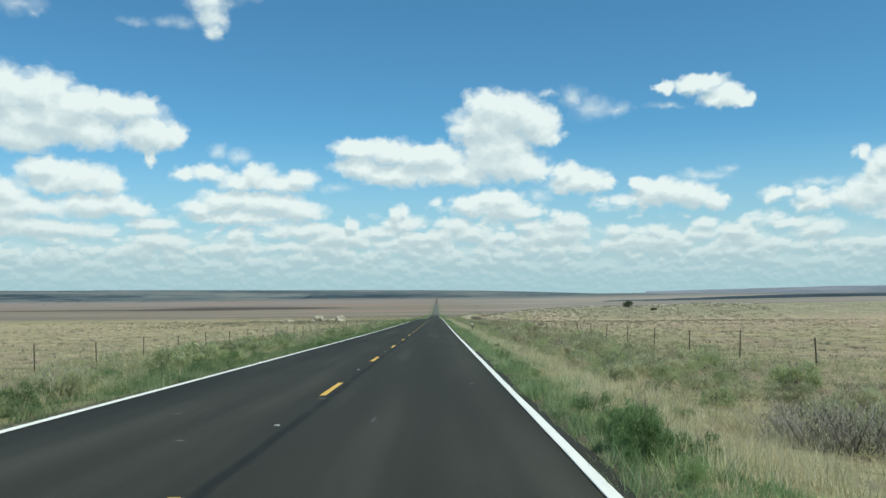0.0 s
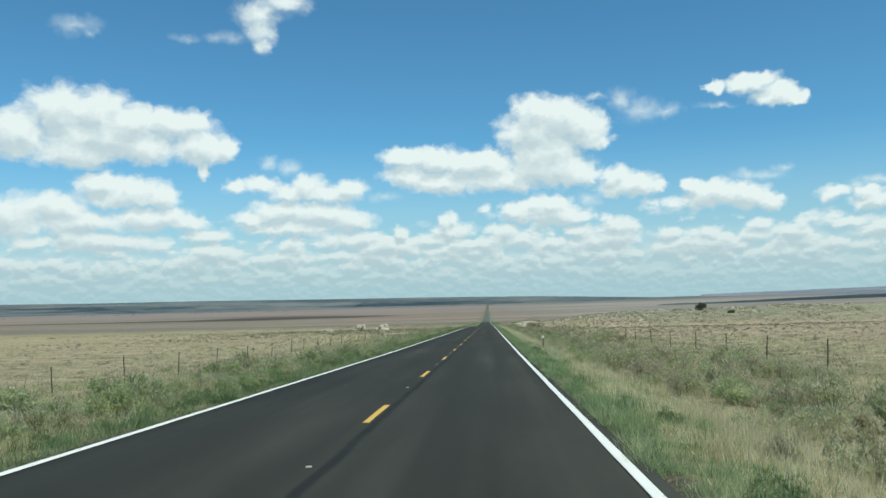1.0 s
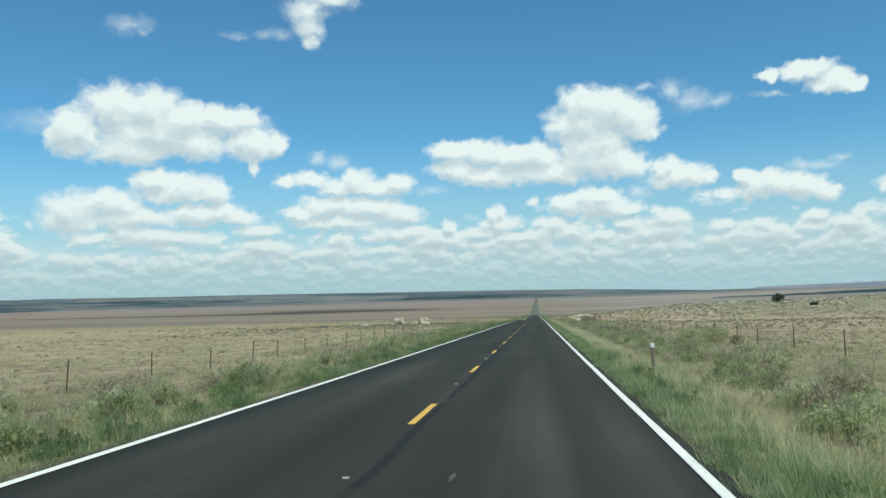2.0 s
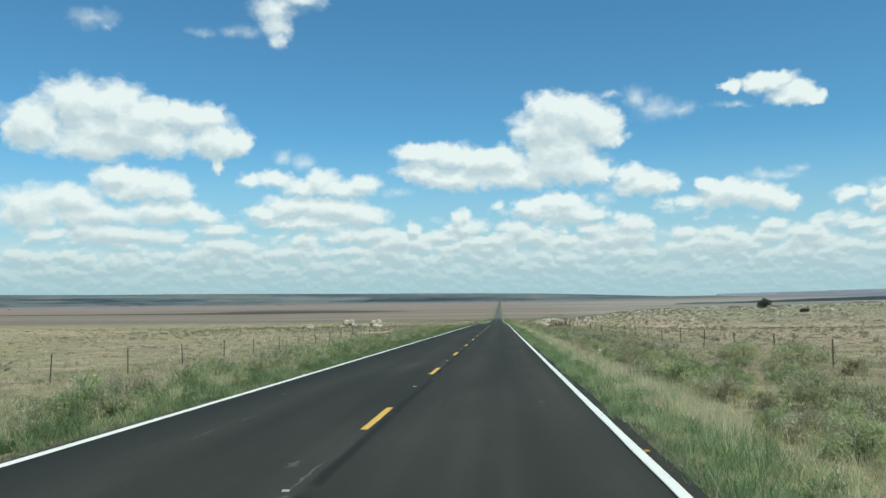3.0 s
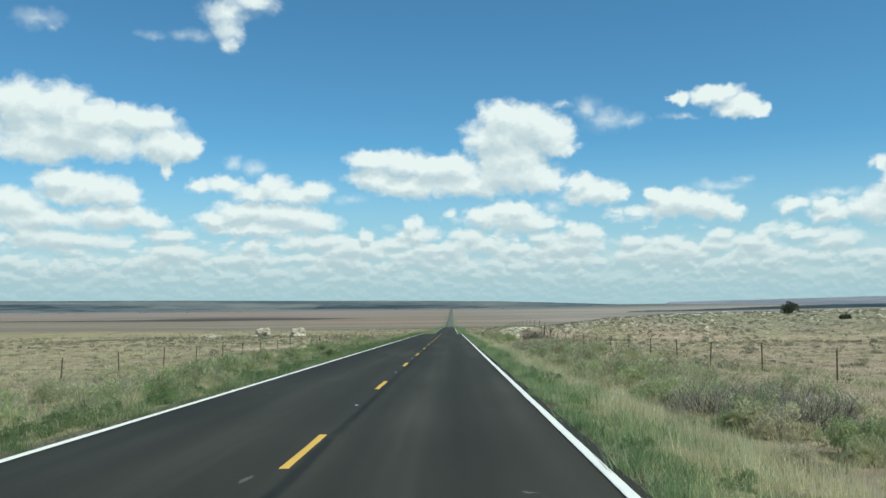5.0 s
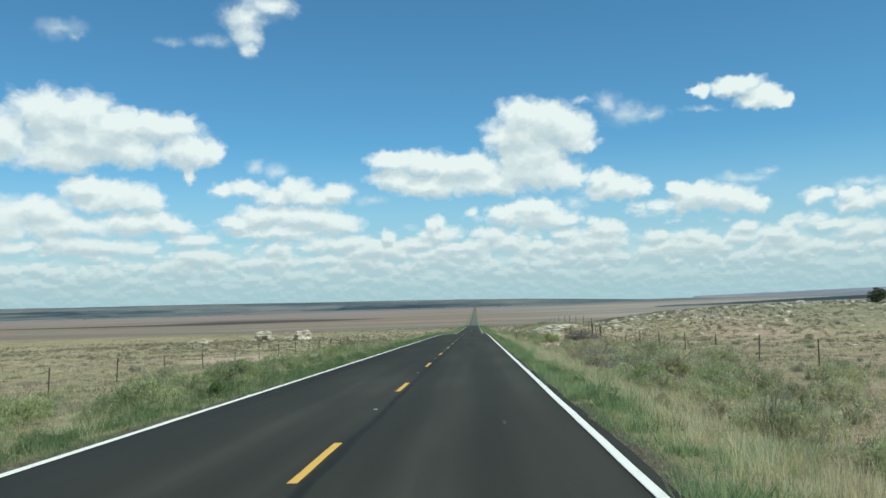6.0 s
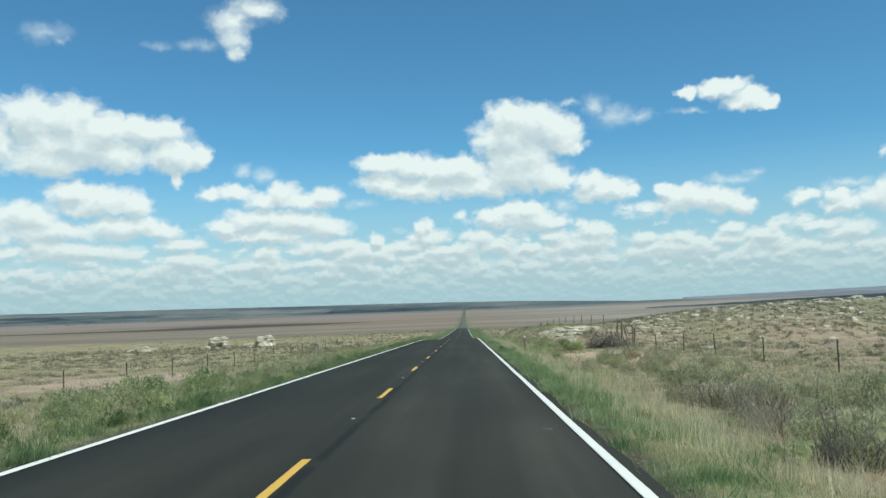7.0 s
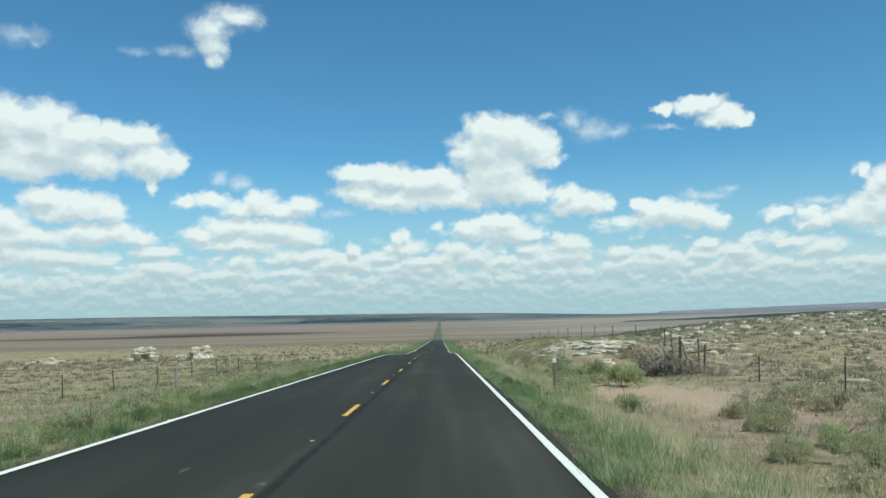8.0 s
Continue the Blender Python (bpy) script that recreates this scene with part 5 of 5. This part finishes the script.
def make_tabs():
    white = tab("edge_marker", WHITE_PLASTIC, "small white plastic marker tab on the edge line", 0.018)
    yellow = tab("centre_marker", YELLOW_PLASTIC, "small yellow plastic marker tab on the centre line", 0.010)
    amber = tab("dash_marker", ORANGE_PLASTIC, "small amber plastic marker tab on the road", 0.012)
    rng = random.Random(8)

    def at(ob, x, y, first):
        m = pose(x, y, float(road_z(y)) + 0.005, -1.58, 0, rng.uniform(-12, 12))
        if first:
            ob.matrix_basis = m
        else:
            copy_thing(ob, m)

    first = True
    for k in range(12):
        y = 4.6 + 24.38 * k
        at(white, -3.70, y, first)
        at(white, 3.69, y + 0.1, False)
        first = False
    first = True
    for k in range(-1, 22):
        at(yellow, -0.02, DASH0 + 12.19 * k + 7.7, first)
        if k % 2:
            at(amber, -0.05, DASH0 + 12.19 * k + 0.15, first)
        first = False
    at(amber, 3.76, 88.0, False)


# ---- stones, tree, litter ----
def stone_mesh(name, seed, flat, size=(1, 1, 1), detail=5, hollow=False):
    """A weathered, layered block about one metre wide, its foot at z = 0."""
    bm = bmesh.new()
    bmesh.ops.create_icosphere(bm, subdivisions=detail, radius=0.5)
    off = Vector((seed * 3.7, seed * 1.9, seed * 5.3))
    for v in bm.verts:
        p = v.co.copy()
        p = Vector([math.copysign(abs(c * 2) ** 0.5 / 2, c) for c in p])
        n = noise.fractal(p * 2.2 + off, 0.8, 2.1, 5)
        level = p.z * 9 + 0.9 * noise.noise(p * 1.8 + off)
        layer = 0.11 * (noise.noise(Vector((math.floor(level) * 1.7, seed, 3.1))) + 0.5 * min(1.0, 5 * (level - math.floor(level))) - 0.25)
        crag = 0.09 * noise.ridged_multi_fractal(p * 4.5 + off, 0.9, 2.1, 4, 1.0, 2.0) - 0.10
        q = p * (1 + 0.26 * n + (crag if detail > 3 else 0.4 * crag)) + Vector((p.x, p.y, 0)) * layer * (1.4 if detail > 3 else 1.0)
        if hollow:
            q.y += 0.5 * math.exp(-((q.x - 0.08) / 0.13) ** 2 - ((q.z + 0.02) / 0.15) ** 2) * (p.y < 0)
        v.co = Vector((q.x * size[0], q.y * size[1], (q.z + 0.32) * flat * size[2]))
    me = bpy.data.meshes.new(name)
    bm.to_mesh(me)
    bm.free()
    me.materials.append(LIMESTONE)
    return me


def make_stones():
    rng = random.Random(21)

    def stone(name, me, x, y, sx, sy, sz, label, group, turn=None, sink=0.05):
        ob = new(name, me)
        ob.matrix_basis = pose(x, y, float(ground_z(x, y)) - sink, 0, 0, rng.uniform(0, 360) if turn is None else turn) @ Matrix.Diagonal((sx, sy, sz, 1))
        tagged(ob, label, "rock", group)

    label = "large pale weathered limestone boulder on the plain"
    group = "boulders on the plain"
    stone("boulder", stone_mesh("boulder", 1, 1.0), -37.4, 347.0, 3.1, 2.8, 2.8, label, group, 20, 0.2)
    stone("boulder", stone_mesh("boulder", 2, 1.0), -40.3, 345.5, 1.5, 1.4, 1.2, label, group, 70, 0.2)
    stone("boulder", stone_mesh("boulder", 3, 1.0, hollow=True), -45.7, 343.8, 3.3, 2.8, 2.8, label, group, 12, 0.2)
    stone("boulder", stone_mesh("boulder", 4, 1.0), -43.6, 342.4, 1.1, 1.0, 1.2, label, group, 10, 0.2)
    stone("boulder", stone_mesh("boulder", 5, 1.0), -47.6, 341.6, 1.6, 1.1, 0.7, label, group, 0, 0.1)
    stone("boulder", stone_mesh("boulder", 6, 1.0), -56.2, 332.6, 2.6, 2.0, 1.5, label, group, 15, 0.15)
    stone("boulder", stone_mesh("boulder", 7, 1.0), -57.8, 331.8, 1.6, 1.4, 0.8, label, group, 75, 0.15)
    stone("boulder", stone_mesh("boulder", 8, 1.0), -54.4, 333.0, 1.3, 1.2, 1.0, label, group, 130, 0.15)
    slabs = [stone_mesh("limestone_slab", 10 + i, 0.45, detail=2) for i in range(6)]
    label = "flat pale limestone slab on the scrubby rise"
    group = "limestone slabs on the rise"
    # outcrop close to the road
    for _ in range(64):
        stone("limestone_slab", rng.choice(slabs), 11.4 + rng.gauss(0, 1.5), 264.5 + rng.gauss(0, 4.6), rng.uniform(0.3, 1.0), rng.uniform(0.4, 0.9), rng.uniform(0.2, 0.5), label, group, None, 0.10)
    for _ in range(24):
        stone("limestone_slab", rng.choice(slabs), 11.9 + rng.gauss(0, 1.0), 257.5 + rng.gauss(0, 2.4), rng.uniform(0.4, 1.3), rng.uniform(0.4, 0.9), rng.uniform(0.3, 0.8), label, group)
    for _ in range(20):
        stone("limestone_slab", rng.choice(slabs), 20.6 + rng.gauss(0, 2.5), 274.0 + rng.gauss(0, 3.5), rng.uniform(0.4, 1.3), rng.uniform(0.4, 1.0), rng.uniform(0.3, 0.7), label, group)
    # ledges along the rise
    for _ in range(150):
        u = rng.uniform(0, 1)
        x = 26 + 95 * u
        y = 250 + min(20, 0.5 * (x - 15)) + 44 * rng.random() ** 0.25
        w = rng.uniform(0.3, 0.8) if rng.random() < 0.7 else rng.uniform(0.7, 1.5)
        stone("limestone_slab", rng.choice(slabs), x, y, w, w * rng.uniform(0.5, 0.9), rng.uniform(0.25, 0.7), label, group)
    for _ in range(105):
        x = 38 + 76 * rng.random()
        y = 248 + min(20, 0.5 * (x - 15)) + rng.uniform(27, 40)
        w = rng.uniform(0.5, 1.0) if rng.random() < 0.6 else rng.uniform(0.9, 2.1)
        stone("limestone_slab", rng.choice(slabs), x, y, w, w * rng.uniform(0.4, 0.7), rng.uniform(0.5, 1.0), label, group)
    for _ in range(14):
        stone("limestone_slab", rng.choice(slabs), rng.uniform(18, 60), rng.uniform(215, 275), rng.uniform(0.3, 1.1), rng.uniform(0.3, 0.9), rng.uniform(0.2, 0.6), label, group)
    for _ in range(14):
        stone("limestone_slab", rng.choice(slabs), rng.uniform(-60, -28), rng.uniform(300, 345), rng.uniform(0.4, 1.4), rng.uniform(0.4, 1.0), rng.uniform(0.2, 0.5),
              "flat pale limestone slab in the dry grass", "limestone slabs in the grass")


def make_rubble():
    """Small broken limestone strewn over the rise, as one scatter."""
    rng = np.random.default_rng(17)
    n = 1900
    x = 16 + 100 * rng.beta(1.0, 1.5, n)
    y = 246 + np.minimum(20, 0.5 * (x - 15)) + 52 * rng.uniform(0, 1, n) ** 0.4
    keep = patchy(x, y, 0.35) > 0.42
    x, y = x[keep], y[keep]
    k = len(x)
    corner = np.array([(-1, -1, 0), (1, -1, 0), (1, 1, 0), (-1, 1, 0), (-0.7, -0.6, 1), (0.8, -0.7, 0.8), (0.6, 0.7, 1), (-0.8, 0.6, 0.8)], float)
    face = np.array([(4, 5, 6), (4, 6, 7), (0, 1, 5), (0, 5, 4), (1, 2, 6), (1, 6, 5), (2, 3, 7), (2, 7, 6), (3, 0, 4), (3, 4, 7)])
    s = rng.uniform(0.08, 0.42, k) * rng.uniform(0.6, 1.1, k)
    turn = rng.uniform(0, 6.28, k)
    c = corner[None] * rng.uniform(0.6, 1.3, (k, 8, 1)) * np.stack([s, s * rng.uniform(0.5, 1, k), s * rng.uniform(0.3, 0.7, k)], -1)[:, None]
    cx = c[..., 0] * np.cos(turn)[:, None] - c[..., 1] * np.sin(turn)[:, None]
    cy = c[..., 0] * np.sin(turn)[:, None] + c[..., 1] * np.cos(turn)[:, None]
    v = np.stack([cx + x[:, None], cy + y[:, None], c[..., 2] + ground_z(x, y)[:, None] - 0.03], -1)
    ob = tri_mesh("limestone_rubble", v.reshape(-1, 3), (face[None] + (np.arange(k) * 8)[:, None, None]).reshape(-1, 3), LIMESTONE)
    tagged(ob, "small broken pale limestone strewn over the rise", "rubble", kind="stuff")


def juniper(x, y, w, h, seed, label):
    rng = np.random.default_rng(seed)
    tree = new("juniper_tree")
    tree.location = (x, y, float(ground_z(x, y)) - 0.05)
    tagged(tree, label, "tree", "junipers on the rise")
    bm = bmesh.new()
    cone_path(bm, ((0, 0, -0.1), (0.05, 0.02, h * 0.3), (0.02, 0.08, h * 0.75)), (0.16, 0.12, 0.04), 7)
    part("trunk", bm, BARK, tree, "short twisted trunk", True)
    bm = bmesh.new()
    for k in range(9):
        a = k * 0.7 + rng.uniform(-0.3, 0.3)
        r = w * 0.4 * rng.uniform(0.6, 1.0)
        cone_path(bm, ((0, 0, h * 0.12 * (1 + k % 3)), (math.cos(a) * r * 0.5, math.sin(a) * r * 0.5, h * 0.4), (math.cos(a) * r, math.sin(a) * r, h * rng.uniform(0.45, 0.75))), (0.07, 0.05, 0.02), 5)
    tagged(part("branchwork", bm, BARK, tree), kind="stuff")
    lobes = [(c[0], c[1], c[2], c[3] * 1.1) for c in crown_lobes(rng, 30, w / 2, h * 1.12, 0.14)]
    v, t = leaf_arrays(rng, lobes, 5200, 0.17, 0.6, 0.3)
    tri_mesh("crown", v, t, JUNIPER_LEAF, tree)


def make_litter():
    rng = np.random.default_rng(3)
    for x, y, s in ((-7.0, 51.4, 0.32), (8.3, 132.0, 0.4), (6.7, 149.2, 0.24), (8.0, 205.7, 0.3), (6.6, 213.0, 0.2), (-6.3, 65.4, 0.22)):
        bm = bmesh.new()
        bmesh.ops.create_grid(bm, x_segments=5, y_segments=5, size=0.5)
        for v in bm.verts:
            v.co.z = 0.16 + 0.22 * noise.noise(v.co * 3.1 + Vector((x, y, 0)))
            v.co.x += 0.12 * noise.noise(v.co * 4.0 + Vector((y, x, 3)))
        bmesh.ops.solidify(bm, geom=bm.faces[:], thickness=0.02)
        ob = part("litter", bm, WHITE_PLASTIC, None, "crumpled white scrap of litter in the grass")
        ob.matrix_basis = pose(x, y, float(ground_z(x, y)) + 0.02, 0, 0, float(rng.uniform(0, 360))) @ Matrix.Diagonal((s, s * 0.6, s * 0.6, 1))
        tagged(ob, category="litter", group="scraps of litter")


# ---- distance ----
def long_ridge(name, az0, az1, dist, profile, depth, mat, label, seed, base=-48.0):
    """A long low table hill: crest height by azimuth, with a steep brow and a sloping foot."""
    rng = np.random.default_rng(seed)
    n = 150
    az = np.radians(np.linspace(az0, az1, n))
    el = np.interp(np.degrees(az), *zip(*profile))
    crest = dist * np.tan(np.radians(el)) + np.convolve(rng.normal(0, 1.0, n + 8), np.ones(9) / 9, "valid") * 2.4
    rows = []
    for fr, dr in ((0.0, -depth), (0.45, -depth * 0.4), (0.8, -depth * 0.16), (0.96, -depth * 0.06), (1.0, 0.0), (1.0, depth * 0.5), (0.0, depth * 0.9)):
        r = dist + dr + (np.convolve(rng.normal(0, 1, n + 8), np.ones(9) / 9, "valid") * depth * 0.03 if 0 < fr < 1 else 0)
        rows.append(np.stack([np.sin(az) * r, np.cos(az) * r, base + (crest - base) * fr], -1))
    v = np.concatenate(rows)
    f = []
    for j in range(len(rows) - 1):
        for i in range(n - 1):
            f.append((j * n + i, j * n + i + 1, (j + 1) * n + i + 1, (j + 1) * n + i))
    ob = mesh_object(name, v, f, mat, smooth=True)
    tagged(ob, label, "hills", kind="structure")


def make_distance():
    long_ridge("backdrop_far_ridge", -48, 48, 4550, ((-48, 0.3), (-28, 0.22), (-15, 0.14), (-5, 0.05), (0, 0.0), (3, -0.05), (7, -0.2), (13, -0.40), (20, -0.45), (48, -0.45)), 700, HAZY_RIDGE,
               "low wooded ridge on the horizon, blue-grey haze in its colour", 1)
    long_ridge("backdrop_mesa", 13.6, 48, 4250, ((13.4, -0.6), (13.8, -0.22), (16, -0.16), (20, -0.08), (22, -0.02), (28, 0.07), (34, 0.11), (48, 0.11)), 420, HAZY_MESA,
               "long flat-topped reddish mesa on the horizon, blue-grey haze in its colour", 2)
    long_ridge("backdrop_low_mesa", 1.8, 6.0, 3980, ((1.8, -0.62), (2.4, -0.42), (3.5, -0.37), (5.0, -0.37), (5.5, -0.46), (6.0, -0.7)), 160, HAZY_WOODS,
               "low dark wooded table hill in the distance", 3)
    long_ridge("backdrop_middle_woods", -9.5, 4.6, 4080, ((-9.5, -0.6), (-8.3, -0.22), (-7.0, -0.20), (-5.6, -0.36), (-4.4, -0.25), (-1.0, -0.26), (2.0, -0.34), (4.0, -0.42), (4.6, -0.6)), 260, HAZY_WOODS,
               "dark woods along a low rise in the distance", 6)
    long_ridge("backdrop_west_rise", -48, -21.4, 4060, ((-48, -0.02), (-30, -0.02), (-26.4, -0.05), (-24.6, -0.10), (-23.6, -0.30), (-22.2, -0.45), (-21.4, -0.6)), 260, HAZY_WOODS,
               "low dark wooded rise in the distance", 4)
    long_ridge("backdrop_west_woods", -23.0, -17.6, 4260, ((-23.0, -0.4), (-22.0, -0.20), (-21.0, -0.15), (-19.6, -0.18), (-18.4, -0.28), (-17.6, -0.4)), 90, HAZY_WOODS,
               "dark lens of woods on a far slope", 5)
    long_ridge("backdrop_bench", 10.6, 48, 2350, ((10.2, -0.95), (11.2, -0.78), (14.0, -0.67), (16.8, -0.60), (21.0, -0.49), (25.4, -0.38), (35, -0.30), (48, -0.28)), 90, HAZY_WOODS,
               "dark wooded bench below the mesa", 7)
    # scattered junipers of the far plain, as one scatter of small crowns
    rng = np.random.default_rng(9)
    n = 1500
    az = np.radians(rng.uniform(-42, 42, n))
    r = 2850 + 900 * rng.uniform(0, 1, n)
    x, y = np.sin(az) * r, np.cos(az) * r
    dense = np.sin(y * 0.011 + 1.5 * np.sin(x * 0.0021)) * 0.5 + 0.5 * np.sin(x * 0.0037 + 2 * np.sin(y * 0.004))
    keep = (dense > 0.35) & (x < 0.06 * y)
    x, y = x[keep], y[keep]
    bm = bmesh.new()
    bmesh.ops.create_icosphere(bm, subdivisions=1, radius=1)
    tv = np.array([v.co for v in bm.verts])
    tf = np.array([[v.index for v in f.verts] for f in bm.faces])
    bm.free()
    k = len(x)
    s = rng.uniform(0.7, 1.7, k)
    v = tv[None] * (s[:, None, None] * np.array([1.4, 1.4, 0.9])) * rng.uniform(0.7, 1.25, (k, len(tv), 1))
    v = v + np.stack([x, y, ground_z(x, y) + 0.8], -1)[:, None]
    f = tf[None] + (np.arange(k) * len(tv))[:, None, None]
    ob = tri_mesh("far_junipers", v.reshape(-1, 3), f.reshape(-1, 3), JUNIPER_LEAF)
    tagged(ob, "scattered dark junipers far out on the plain", "trees", kind="stuff")


make_ground()
make_road()
make_distance()
make_stones()
make_rubble()
juniper(68.8, 297.9, 3.7, 3.2, 1, "dark green lone juniper on the stony rise")
juniper(75.5, 289.0, 2.0, 1.1, 2, "low dark juniper bush on the stony rise")
make_fence(16.1, RIGHT_POSTS, 1)
make_fence(-16.5, LEFT_POSTS, 2)
make_brace()
make_pile()
make_delineators()
make_tabs()
make_shrubs()
make_grass()
make_far_scrub()
make_litter()
